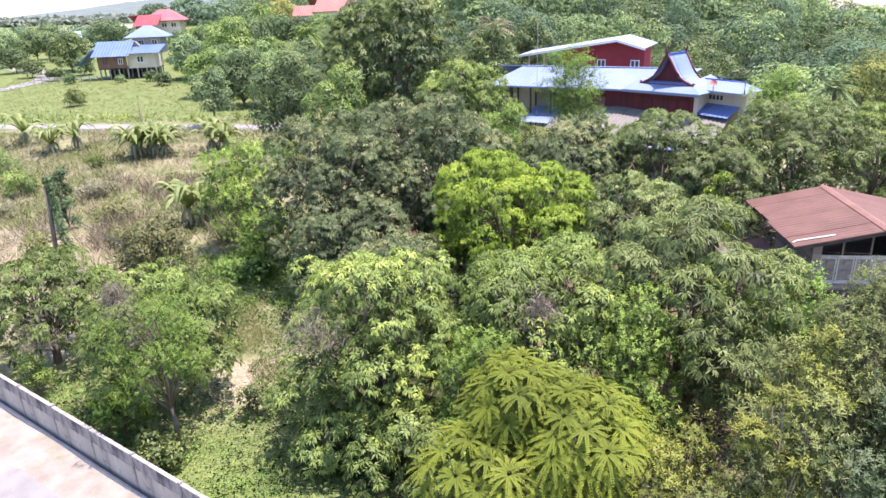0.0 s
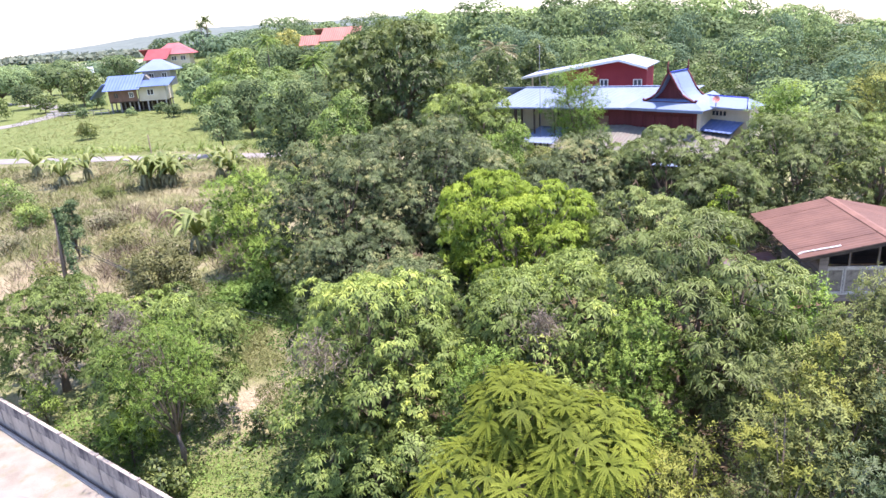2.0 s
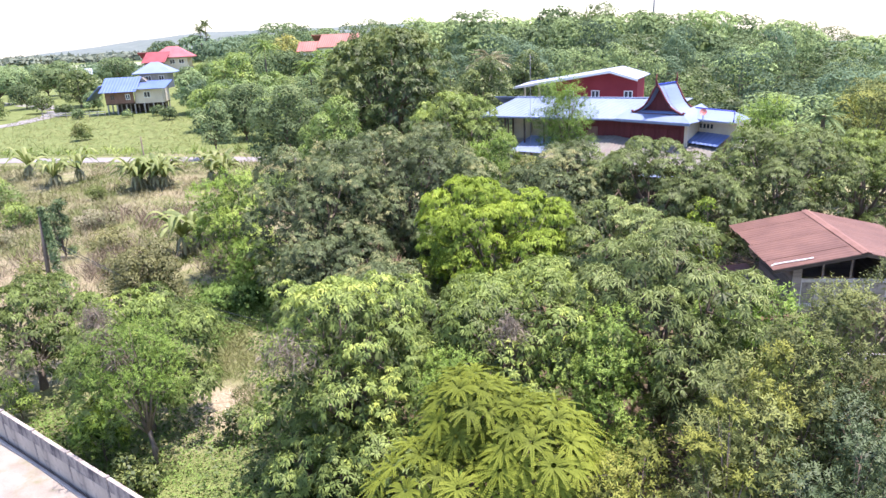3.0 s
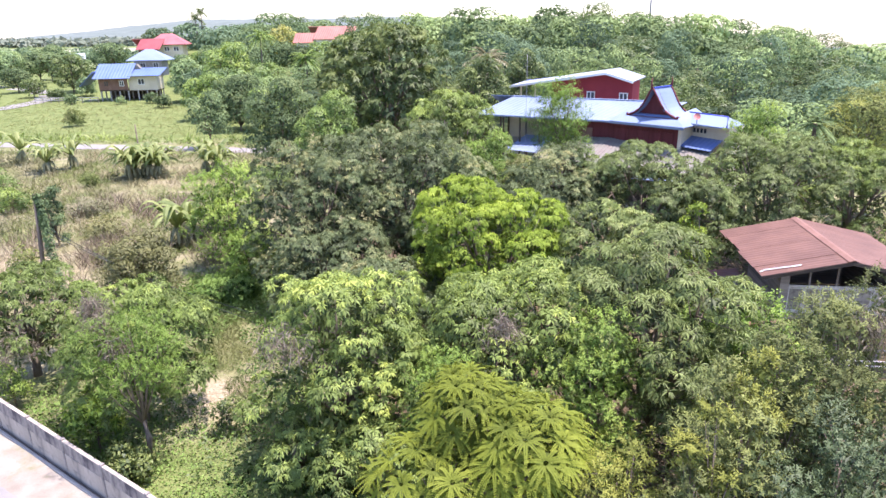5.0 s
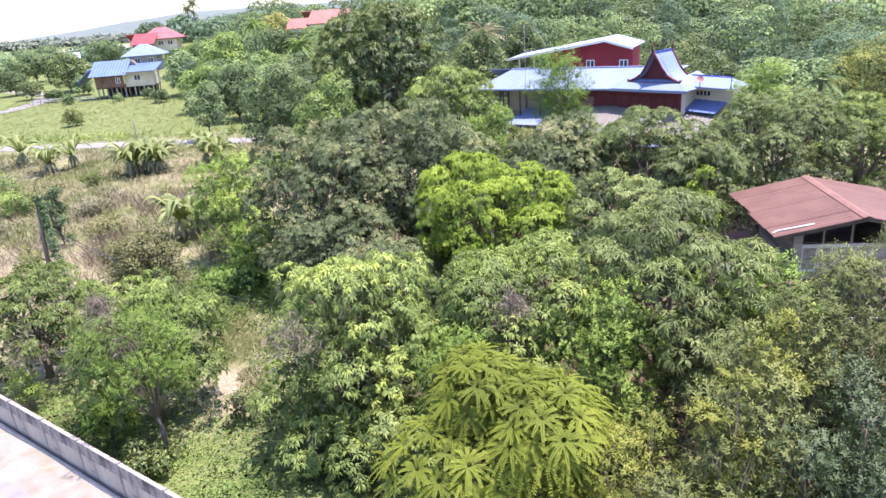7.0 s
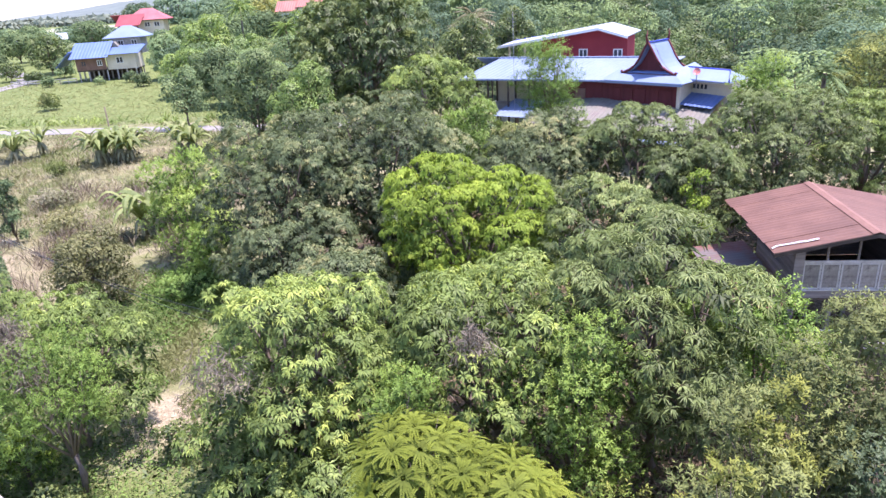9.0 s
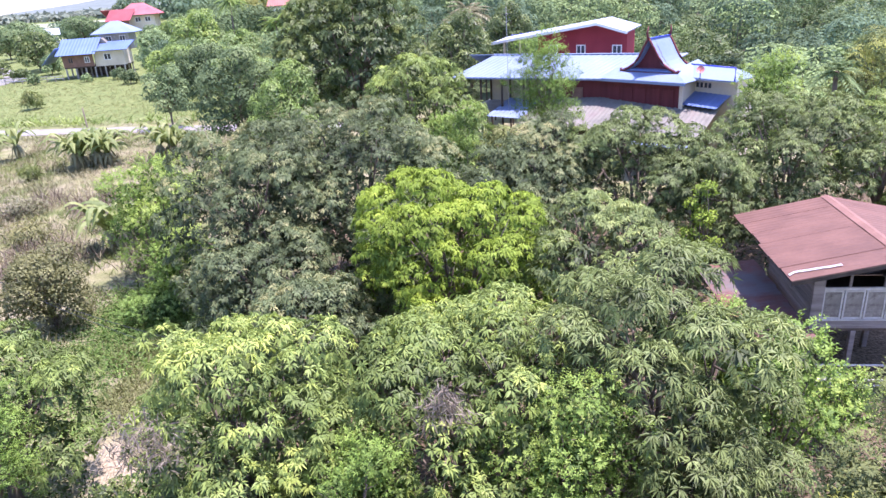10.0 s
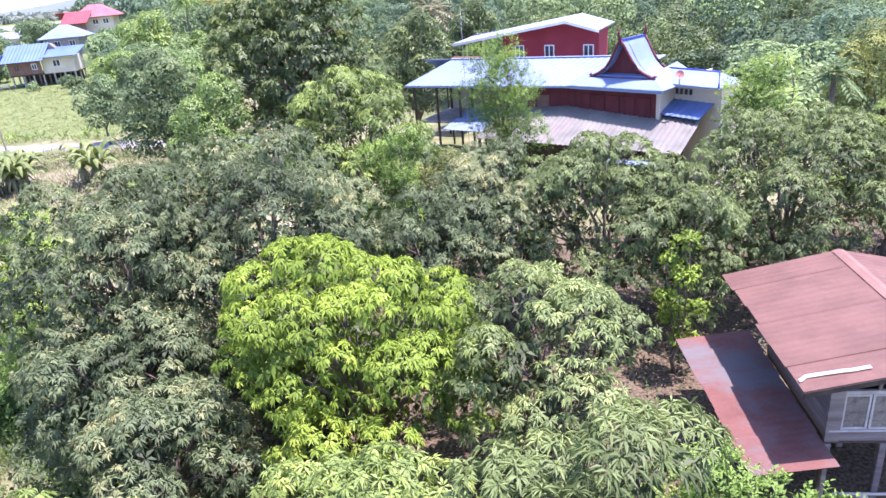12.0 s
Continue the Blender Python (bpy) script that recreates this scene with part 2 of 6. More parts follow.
def corrugated(p0, p1, p2, pitch=0.2, depth=0.025, thick=0.012, sag=0.0, rows=2, seed=0):
    """A ribbed sheet over the parallelogram p0, p1 (along the eave), p2 (up the slope): ribs run up the slope."""
    p0, p1, p2 = Vector(p0), Vector(p1), Vector(p2)
    along, up = p1 - p0, p2 - p0
    normal = along.cross(up).normalized()
    n = max(2, int(along.length / pitch * 2))
    rnd = random.Random(seed)
    bm = bmesh.new()
    layers = []
    for off in (0, -thick):
        grid = []
        for j in range(rows + 1):
            line = []
            v = j / rows
            for i in range(n + 1):
                u = i / n
                h = (depth if i % 2 else 0) + off - sag * 4 * v * (1 - v)
                line.append(bm.verts.new(p0 + along * u + up * v + normal * h))
            grid.append(line)
        layers.append(grid)
    for k, grid in enumerate(layers):
        for j in range(rows):
            for i in range(n):
                q = (grid[j][i], grid[j][i + 1], grid[j + 1][i + 1], grid[j + 1][i])
                bm.faces.new(q if k == 0 else q[::-1])
    top, low = layers
    for i in range(n):
        bm.faces.new((low[0][i], low[0][i + 1], top[0][i + 1], top[0][i]))
        bm.faces.new((top[rows][i], top[rows][i + 1], low[rows][i + 1], low[rows][i]))
    for j in range(rows):
        bm.faces.new((low[j + 1][0], low[j][0], top[j][0], top[j + 1][0]))
        bm.faces.new((low[j][n], low[j + 1][n], top[j + 1][n], top[j][n]))
    return bm


def tube_mesh(name, paths, sides=6):
    """Tapered tubes along polylines: each path is (points, first radius, last radius)."""
    verts, faces = [], []
    for pts, r0, r1 in paths:
        pts = [Vector(p) for p in pts]
        start = len(verts)
        for i, p in enumerate(pts):
            d = (pts[min(i + 1, len(pts) - 1)] - pts[max(i - 1, 0)]).normalized()
            a = d.orthogonal().normalized()
            b = d.cross(a)
            r = r0 + (r1 - r0) * i / (len(pts) - 1)
            for k in range(sides):
                w = 2 * math.pi * k / sides
                verts.append(p + (a * math.cos(w) + b * math.sin(w)) * r)
        for i in range(len(pts) - 1):
            for k in range(sides):
                k2 = (k + 1) % sides
                s = start + i * sides
                faces.append((s + k, s + k2, s + sides + k2, s + sides + k))
        faces.append(tuple(start + k for k in range(sides))[::-1])
        faces.append(tuple(start + (len(pts) - 1) * sides + k for k in range(sides)))
    me = bpy.data.meshes.new(name)
    me.from_pydata(verts, [], faces)
    me.polygons.foreach_set("use_smooth", [True] * len(me.polygons))
    return me


def unit(v):
    return v / (np.linalg.norm(v, axis=1, keepdims=True) + 1e-9)


def leaf_mesh(name, base, way, face, length, width, age, out=None, droop=0.12, fold=0.18, soft=0.6):
    """Many leaves as one mesh: each blade is two triangles, folded along its midrib, pointing along way. Soft leans the blades' normals towards out."""
    n = len(base)
    side = unit(np.cross(way, face))
    face = unit(np.cross(side, way))
    ln, wd = length[:, None], width[:, None]
    mid = base + way * ln * 0.42 + face * wd * fold
    v = np.empty((n, 4, 3))
    v[:, 0] = base
    v[:, 1] = mid + side * wd * 0.5
    v[:, 2] = base + way * ln - np.array([0, 0, 1.0]) * ln * droop
    v[:, 3] = mid - side * wd * 0.5
    k = np.arange(n)[:, None] * 4
    f = np.concatenate([k, k + 1, k + 2, k, k + 2, k + 3], 1)
    me = bpy.data.meshes.new(name)
    me.vertices.add(4 * n)
    me.vertices.foreach_set("co", v.astype(np.float32).ravel())
    me.loops.add(6 * n)
    me.loops.foreach_set("vertex_index", f.astype(np.int32).ravel())
    me.polygons.add(2 * n)
    me.polygons.foreach_set("loop_start", np.arange(0, 6 * n, 3, dtype=np.int32))
    at = me.attributes.new("age", "FLOAT", "POINT")
    at.data.foreach_set("value", np.repeat(age, 4).astype(np.float32))
    me.update(calc_edges=True)
    if out is not None:
        turned = np.where(np.sum(face * out, 1)[:, None] < 0, -face, face)
        lean = unit(turned * (1 - soft) + out * soft)
        me.polygons.foreach_set("use_smooth", np.ones(2 * n, bool))
        me.attributes.new("custom_normal", "FLOAT_VECTOR", "POINT").data.foreach_set("vector", np.repeat(lean, 4, 0).astype(np.float32).ravel())
    return me


def lobes_for(rng, radius, top, bottom, n, spread=0.58, size=(0.42, 0.6), flat=0.9):
    """Rounded masses that make up a crown whose axis is x = y = 0."""
    mid, half = (top + bottom) / 2, (top - bottom) / 2
    out = [(0, 0, mid, radius * 0.62, half * 0.8)]
    for i in range(n):
        w = 2 * math.pi * (i * 0.618 + 0.15 * rng.random())
        h = -0.9 + 1.85 * ((i + 0.5 * rng.random()) / n)
        ring = math.sqrt(max(0.05, 1 - min(1, max(0, h)) ** 2.2))
        r = radius * rng.uniform(*size)
        rz = min(r * flat, half * 0.62)
        d = spread * radius * ring * rng.uniform(0.85, 1.12)
        z = min(mid + h * (half - rz * 0.8), top - rz * rng.uniform(0.98, 1.2))
        out.append((d * math.cos(w), d * math.sin(w), max(z, bottom + rz * 0.7), r, rz))
    return np.array(out)


def boughs(rng, lobes, n, size):
    """The masses of a crown with many smaller leafy boughs standing out of them."""
    p, o = scatter(rng, lobes, n, shell=(0.86, 0.98), low=-0.6)
    r = rng.uniform(*size, len(p))
    small = np.column_stack([p - o * r[:, None] * 0.3, r, r * 0.8])
    core = lobes.copy()
    core[:, 3:] *= 0.76
    return np.concatenate([core, small])


def scatter(rng, lobes, n, shell=(0.8, 1.04), low=-0.55, core=0):
    """Points over the outside of a crown, and the way outwards at each."""
    pts, outs = [], []
    weight = lobes[:, 3] ** 2
    if core:
        weight[:core] *= 0.12
    weight = weight / weight.sum()
    have = 0
    while have < n:
        k = rng.choice(len(lobes), n * 2, p=weight)
        d = unit(rng.normal(size=(n * 2, 3)))
        d[:, 2] = np.where(d[:, 2] < low, -d[:, 2], d[:, 2])
        axes = np.stack([lobes[k, 3], lobes[k, 3], lobes[k, 4]], 1)
        p = lobes[k, :3] + d * axes * rng.uniform(*shell, size=(n * 2, 1))
        keep = np.ones(n * 2, bool)
        for j, (x, y, z, r, rz) in enumerate(lobes):
            q = ((p[:, 0] - x) / r) ** 2 + ((p[:, 1] - y) / r) ** 2 + ((p[:, 2] - z) / rz) ** 2
            keep &= (q > shell[0] ** 2 * 0.92) | (k == j)
        keep &= p[:, 2] > 0.1
        pts.append(p[keep])
        outs.append(unit(d / axes)[keep])
        have += keep.sum()
        if not keep.sum():
            break
    return np.concatenate(pts)[:n], np.concatenate(outs)[:n]


def patches(p, rng, scale, amount):
    """Soft patchy values over points, for the age of leaves."""
    v = np.zeros(len(p))
    for _ in range(5):
        f = rng.normal(size=3) * scale
        v += np.sin(p @ f + rng.uniform(0, 6.28))
    return np.clip(0.5 + v / 5 * amount, 0, 1)


def rosettes(rng, p, out, per, length, width, rise=0.35, sag=0.45, fill=(0.0, 0.75), patch=1.1):
    """Whorls of leaves round shoot tips."""
    n = len(p)
    axis = unit(out * 0.8 + np.array([0, 0, rise]) + rng.normal(size=(n, 3)) * 0.22)
    a = unit(np.cross(axis, rng.normal(size=(n, 3))))
    b = np.cross(axis, a)
    w = (np.arange(per)[None] * 2.4 + rng.uniform(0, 6.28, (n, 1)) + rng.normal(size=(n, per)) * 0.25)[..., None]
    el = rng.uniform(0.2, 1.0, (n, per, 1))
    way = axis[:, None] * (1 - el) * 0.8 + (a[:, None] * np.cos(w) + b[:, None] * np.sin(w)) * (0.4 + 0.6 * el)
    way[..., 2] -= sag * rng.uniform(0.4, 1.2, (n, per))
    way = unit(way.reshape(-1, 3))
    base = np.repeat(p, per, 0) + way * length * 0.12
    face = np.repeat(axis, per, 0) + rng.normal(size=(n * per, 3)) * 0.15
    age = fill[0] + (fill[1] - fill[0]) * np.clip(0.45 * patches(p, rng, patch, 1.2) + 0.55 * rng.random(n) ** 2.2, 0, 1)
    age = np.repeat(age, per)
    ln = length * rng.uniform(0.7, 1.25, n * per)
    return base, way, face, ln, ln * width, age, np.repeat(unit(out + np.array([0, 0, 0.25])), per, 0)


def loose(rng, p, out, length, width, fill=(0.0, 0.8), patch=1.1, tilt=0.7, sag=0.25, lie=0.0):
    """Single leaves turned every way about the outside of a crown."""
    n = len(p)
    way = unit(out * 0.5 + rng.normal(size=(n, 3)) * tilt + np.array([0, 0, -sag]))
    if lie:
        way = unit(way - out * np.sum(way * out, 1)[:, None] * lie)
    face = unit(out + np.array([0, 0, 0.7]) * (1 - 0.6 * lie) + rng.normal(size=(n, 3)) * (0.5 - 0.3 * lie))
    age = fill[0] + (fill[1] - fill[0]) * np.clip(0.72 * patches(p, rng, patch, 1.3) + 0.28 * rng.random(n), 0, 1)
    ln = length * rng.uniform(0.6, 1.3, n)
    return p, way, face, ln, ln * width, age, unit(out + np.array([0, 0, 0.25]))


def sprays(rng, p, out, per, reach, length, width, fill=(0.0, 0.8), patch=1.1, rise=0.6, sag=0.1):
    """Short leafy twigs that stand out of a crown, each with its leaves set round it in turn."""
    n = len(p)
    axis = unit(out * 0.8 + np.array([0, 0, rise]) + rng.normal(size=(n, 3)) * 0.4)
    a = unit(np.cross(axis, rng.normal(size=(n, 3))))
    b = np.cross(axis, a)
    t = (np.arange(per)[None] + rng.random((n, per))) / per
    w = (np.arange(per)[None] * 2.4 + rng.uniform(0, 6.28, (n, 1)))[..., None]
    far = reach * rng.uniform(0.4, 1.4, (n, 1))
    base = (p[:, None] + axis[:, None] * (t * far)[..., None] - np.array([0, 0, sag]) * (t * t * far)[..., None]).reshape(-1, 3)
    way = unit((axis[:, None] * 0.6 + (a[:, None] * np.cos(w) + b[:, None] * np.sin(w)) * 0.8).reshape(-1, 3))
    up = np.repeat(axis, per, 0)
    face = unit(up - way * np.sum(up * way, 1)[:, None] + np.array([0, 0, 0.35]) + rng.normal(size=(n * per, 3)) * 0.2)
    mood = np.clip(0.75 * patches(p, rng, patch, 1.5) + 0.25 * rng.random(n), 0, 1)
    age = fill[0] + (fill[1] - fill[0]) * np.clip(np.repeat(mood, per) * 0.85 + 0.15 * t.ravel(), 0, 1)
    ln = length * rng.uniform(0.7, 1.25, n * per)
    return base, way, face, ln, ln * width, age, np.repeat(unit(out + np.array([0, 0, 0.25])), per, 0)


def joined(*sets):
    return [np.concatenate(c) for c in zip(*sets)]


def woody(rng, lobes, base_r, fork, lean=(0, 0), stems=1):
    """Paths of a trunk and of the limbs that carry each mass of the crown."""
    paths = []
    for s in range(stems):
        off = Vector((rng.uniform(-1, 1), rng.uniform(-1, 1), 0)) * (0.25 * base_r * stems if stems > 1 else 0)
        top = Vector((lean[0] * fork + off.x * 3, lean[1] * fork + off.y * 3, fork))
        paths.append(([off - Vector((0, 0, 0.15)), off + (top - off) * 0.5 + Vector((rng.normal() * 0.06, rng.normal() * 0.06, 0)), top], base_r, base_r * 0.7))
        for i, (x, y, z, r, rz) in enumerate(lobes):
            if i % stems == s:
                end = Vector((x, y, z + rz * 0.3))
                mid = top.lerp(end, 0.5) + Vector((rng.normal() * 0.15, rng.normal() * 0.15, 0.12 * (end - top).length))
                paths.append(([top - Vector((0, 0, 0.1)), mid, end], base_r * 0.5, base_r * 0.1))
                for _ in range(3):
                    tip = Vector((x, y, z)) + Vector(rng.normal(size=3)) * r * 0.45
                    paths.append(([mid.lerp(end, rng.random() * 0.6), tip], base_r * 0.16, base_r * 0.04))
    return paths


def ground_z(x, y):
    """Height of the land: flat round the orchard, rising to a wooded hill behind and falling away to the plain beyond."""
    def ease(t):
        t = np.clip(t, 0, 1)
        return t * t * (3 - 2 * t)
    x, y = np.asarray(x, float), np.asarray(y, float)
    start = 78 + 70 * ease((-x - 12) / 40)
    hill = 8.5 * ease((y - start) / 65) * ease((x + 115) / 40) * (1 - 0.85 * ease((x - 42) / 72)) * (1 - ease((y - 260) / 300))
    field = 1.0 * ease((y - 95) / 45) * ease((-x - 10) / 30) * (1 - ease((y - 300) / 300))
    fall = -(0.008 + 0.03 * ease((x + 100) / 250)) * np.where(y > 230, (y - 230) * ease((y - 230) / 160), 0)
    rough = 0.06 * np.sin(x * 0.9 + 1.3 * np.sin(y * 0.4)) * np.sin(y * 0.7) * (1 - ease((np.hypot(x, y - 40) - 60) / 60))
    return hill + field + fall + rough


def ground_at(x, y):
    return float(ground_z(x, y))


def planted(name, label, category, x, y, crown, trunk, group="", bark=BARK, leaf=None, extra=()):
    """A tree or bush: a base with its trunk and crown."""
    base = thing(name, pose(x, y, ground_at(x, y)), label, category, group)
    if trunk:
        part("trunk", tube_mesh("trunk", trunk), bark, base)
    part("crown", crown, leaf, base)
    for n, me, mt, lb in extra:
        part(n, me, mt, base, lb)
    return base


def mango(label, x, y, top, radius, seed, leaf, per=13, length=0.182, width=0.25, gap=0.285, fill=(0.05, 0.6), n=11, bottom=0.5, sag=0.65, rise=0.45, group="mango trees of the orchard", squash=1.0, spread=0.58, size=(0.42, 0.6), name="mango_tree", category="mango tree", soft=0.4):
    rng = np.random.default_rng(seed)
    lb = lobes_for(rng, radius, top, bottom, n, spread=spread, size=size)
    lb[:, 1] *= squash
    area = 2.1 * math.pi * radius * (radius * 0.8 + (top - bottom) * 0.5)
    knobs = boughs(rng, lb, int(area / 1.6), (0.42, 0.85))
    p, o = scatter(rng, knobs, int(area / gap ** 2 * 1.0), shell=(0.88, 1.05), low=-0.35, core=len(lb))
    q, s = scatter(rng, lb, int(area / gap ** 2 * 0.32), shell=(0.5, 0.78))
    outer = rosettes(rng, p, o, per, length, width, rise=rise, sag=sag, fill=fill)
    # Inner whorls get the darkest leaf colour, painting in the shade between boughs.
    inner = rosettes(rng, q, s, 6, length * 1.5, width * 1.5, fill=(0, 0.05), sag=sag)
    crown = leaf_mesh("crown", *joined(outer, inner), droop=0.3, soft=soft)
    return planted(name, label, category, x, y, crown, woody(rng, lb, 0.10 + radius * 0.035, max(0.7, bottom + 0.7)), group, leaf=leaf)


def broadleaf(name, label, category, x, y, top, radius, seed, leaf, length=0.16, width=0.5, density=60, fill=(0.1, 0.8), n=12, bottom=0.4, group="", spread=0.6, size=(0.34, 0.52), stems=1, base_r=0.0, fork=None, inner=0.35, lean=(0, 0), tilt=0.7, sag=0.25, patch=1.1, shell=(0.82, 1.04), soft=0.65, spray=0.0):
    """A tree or bush of single small leaves."""
    rng = np.random.default_rng(seed)
    lb = lobes_for(rng, radius, top, bottom, n, spread=spread, size=size)
    area = 2.1 * math.pi * radius * (radius * 0.8 + (top - bottom) * 0.5)
    count = int(area * density)
    knobs = boughs(rng, lb, int(min(120, area / (0.15 * radius * radius + 0.5))), (0.18 * radius, 0.36 * radius))
    p, o = scatter(rng, knobs, count // 8 if spray else count, shell=shell, low=-0.6)
    sets = [sprays(rng, p, o, 8, spray, length, width, fill, patch) if spray else loose(rng, p, o, length, width, fill, tilt=tilt, sag=sag, patch=patch, lie=min(0.9, length * 3.2))]
    if inner:
        q, s = scatter(rng, lb, int(count * inner * (0.5 if radius > 2.2 else 1)), shell=(0.45, 0.75))
        # Leaves inside the crown are coloured darkest to deepen its inner shade.
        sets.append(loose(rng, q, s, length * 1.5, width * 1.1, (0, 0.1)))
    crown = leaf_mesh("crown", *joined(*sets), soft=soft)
    return planted(name, label, category, x, y, crown, woody(rng, lb, base_r or 0.06 + radius * 0.03, fork or max(0.5, bottom + 0.5), stems=stems, lean=lean), group, leaf=leaf)

# ---- land ----


def spaced(a, b, lo, hi, step, growth=1.16):
    out = list(np.arange(lo, hi + 1e-6, step))
    s = step
    while out[-1] < b:
        s *= growth
        out.append(out[-1] + s)
    s = step
    while out[0] > a:
        s *= growth
        out.insert(0, out[0] - s)
    return np.array(out)


def land():
    xs = spaced(-3500, 3500, -62, 45, 0.9)
    ys = spaced(-400, 4800, 2, 105, 0.9)
    gx, gy = np.meshgrid(xs, ys)
    gz = ground_z(gx, gy)
    co = np.stack([gx, gy, gz], -1).reshape(-1, 3)
    nx, ny = len(xs), len(ys)
    i = (np.arange(ny - 1)[:, None] * nx + np.arange(nx - 1)[None]).ravel()
    quads = np.stack([i, i + 1, i + nx + 1, i + nx], 1)
    me = bpy.data.meshes.new("ground")
    me.from_pydata(co.tolist(), [], quads.tolist())
    me.polygons.foreach_set("use_smooth", [True] * len(me.polygons))
    x, y = co[:, 0], co[:, 1]
    wob = np.sin(x * 1.7 + np.sin(y * 1.1)) * 0.5 + np.sin(y * 2.3 + x) * 0.4
    # bare: trodden strip beside the trees and worn soil in the dry plot; lush: watered grass
    strip = np.clip(1.25 - np.abs(x + 8.75 + 0.29 * (y - 25) + 0.4 * wob) / np.where(y < 25.5, 1.5, 1.15), 0, 1) * np.clip((y - 21.5) / 1.2, 0, 1) * np.clip((32.5 - y) / 2, 0, 1) * np.where(y < 25.2, 1.0, 0.18 + 0.35 * wob)
    worn = np.clip(1.3 - np.hypot((x + 27.5) / 8, (y - 38) / 6) + 0.25 * wob, 0, 1) * 0.8
    bare = np.clip(strip + worn, 0, 1)
    lush = np.clip((y - 88) / 6, 0, 1) * np.clip((-x - 15) / 10, 0, 1) + np.clip(1.2 - np.hypot((x + 11.7) / 3.5, (y - 34.3) / 4), 0, 1) + np.clip((22 - y) / 3, 0, 1) * (x > -14)
    # Mask of the orchard floor: brown soil and litter with tree shade in one.
    litter_shade = np.clip((x + 4.6 - 0.12 * (25 - y)) / 1.5, 0, 1) * np.clip((50 - y) / 4, 0, 1) * np.clip((y - 15) / 2, 0, 1) * np.clip((40 - x) / 5, 0, 1)
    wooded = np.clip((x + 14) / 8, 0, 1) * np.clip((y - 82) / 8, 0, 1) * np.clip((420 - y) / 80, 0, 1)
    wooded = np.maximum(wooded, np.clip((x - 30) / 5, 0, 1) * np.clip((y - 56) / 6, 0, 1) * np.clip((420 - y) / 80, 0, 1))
    for name, value in (("wooded", wooded), ("litter_shade", litter_shade), ("bare", bare), ("lush", np.clip(lush, 0, 1))):
        me.attributes.new(name, "FLOAT", "POINT").data.foreach_set("value", value.astype(np.float32))
    m = bpy.data.materials.new("orchard_ground")
    m.use_nodes = True
    n, ln = m.node_tree.nodes, links(m)
    bsdf = n["Principled BSDF"]
    bsdf.inputs["Roughness"].default_value = 0.95
    bsdf.inputs["Specular IOR Level"].default_value = 0.15
    co_n = n.new("ShaderNodeTexCoord")

    def tex(scale, detail=6):
        t = n.new("ShaderNodeTexNoise")
        t.inputs["Scale"].default_value = scale
        t.inputs["Detail"].default_value = detail
        ln(co_n.outputs["Object"], t.inputs["Vector"])
        return t.outputs[0]

    def ramp(fac, stops):
        r = n.new("ShaderNodeValToRGB")
        els = r.color_ramp.elements
        els[0].position, els[0].color = stops[0][0], (*stops[0][1], 1)
        els[1].position, els[1].color = stops[-1][0], (*stops[-1][1], 1)
        for p, c in stops[1:-1]:
            e = els.new(p)
            e.color = (*c, 1)
        ln(fac, r.inputs[0])
        return r.outputs[0]

    def mixed(fac, a, b):
        x_ = n.new("ShaderNodeMixRGB")
        ln(fac, x_.inputs[0])
        ln(a, x_.inputs[1])
        ln(b, x_.inputs[2])
        return x_.outputs[0]

    def attr(name):
        a = n.new("ShaderNodeAttribute")
        a.attribute_name = name
        return a.outputs["Fac"]
    fine = tex(9)
    plain = ramp(tex(0.35), [(0.36, (0.15, 0.175, 0.07)), (0.5, (0.235, 0.23, 0.115)), (0.62, (0.30, 0.275, 0.175))])
    soil = ramp(fine, [(0.3, (0.30, 0.235, 0.16)), (0.7, (0.46, 0.38, 0.28))])
    green = ramp(tex(0.8), [(0.35, (0.12, 0.16, 0.05)), (0.65, (0.20, 0.235, 0.085))])
    colour = mixed(attr("lush"), plain, green)
    # Brown soil and leaves, darkened further to carry the shade under the crowns.
    shaded_litter = ramp(fine, [(0.3, (0.075, 0.055, 0.035)), (0.7, (0.20, 0.15, 0.10))])
    colour = mixed(attr("litter_shade"), colour, shaded_litter)
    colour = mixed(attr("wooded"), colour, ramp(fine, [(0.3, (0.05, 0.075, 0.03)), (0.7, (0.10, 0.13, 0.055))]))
    colour = mixed(attr("bare"), colour, soil)
    tint = n.new("ShaderNodeMixRGB")
    tint.blend_type = "MULTIPLY"
    tint.inputs[0].default_value = 0.5
    ln(colour, tint.inputs[1])
    ln(ramp(fine, [(0.3, (0.55, 0.55, 0.5)), (0.65, (1.15, 1.15, 1.1))]), tint.inputs[2])
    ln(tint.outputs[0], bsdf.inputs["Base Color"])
    bp = n.new("ShaderNodeBump")
    bp.inputs["Strength"].default_value = 0.6
    bp.inputs["Distance"].default_value = 0.12
    ln(fine, bp.inputs["Height"])
    ln(bp.outputs[0], bsdf.inputs["Normal"])
    tagged(part("ground", me, m), "grassy orchard ground with dry and bare patches", "ground", kind="structure")


land()


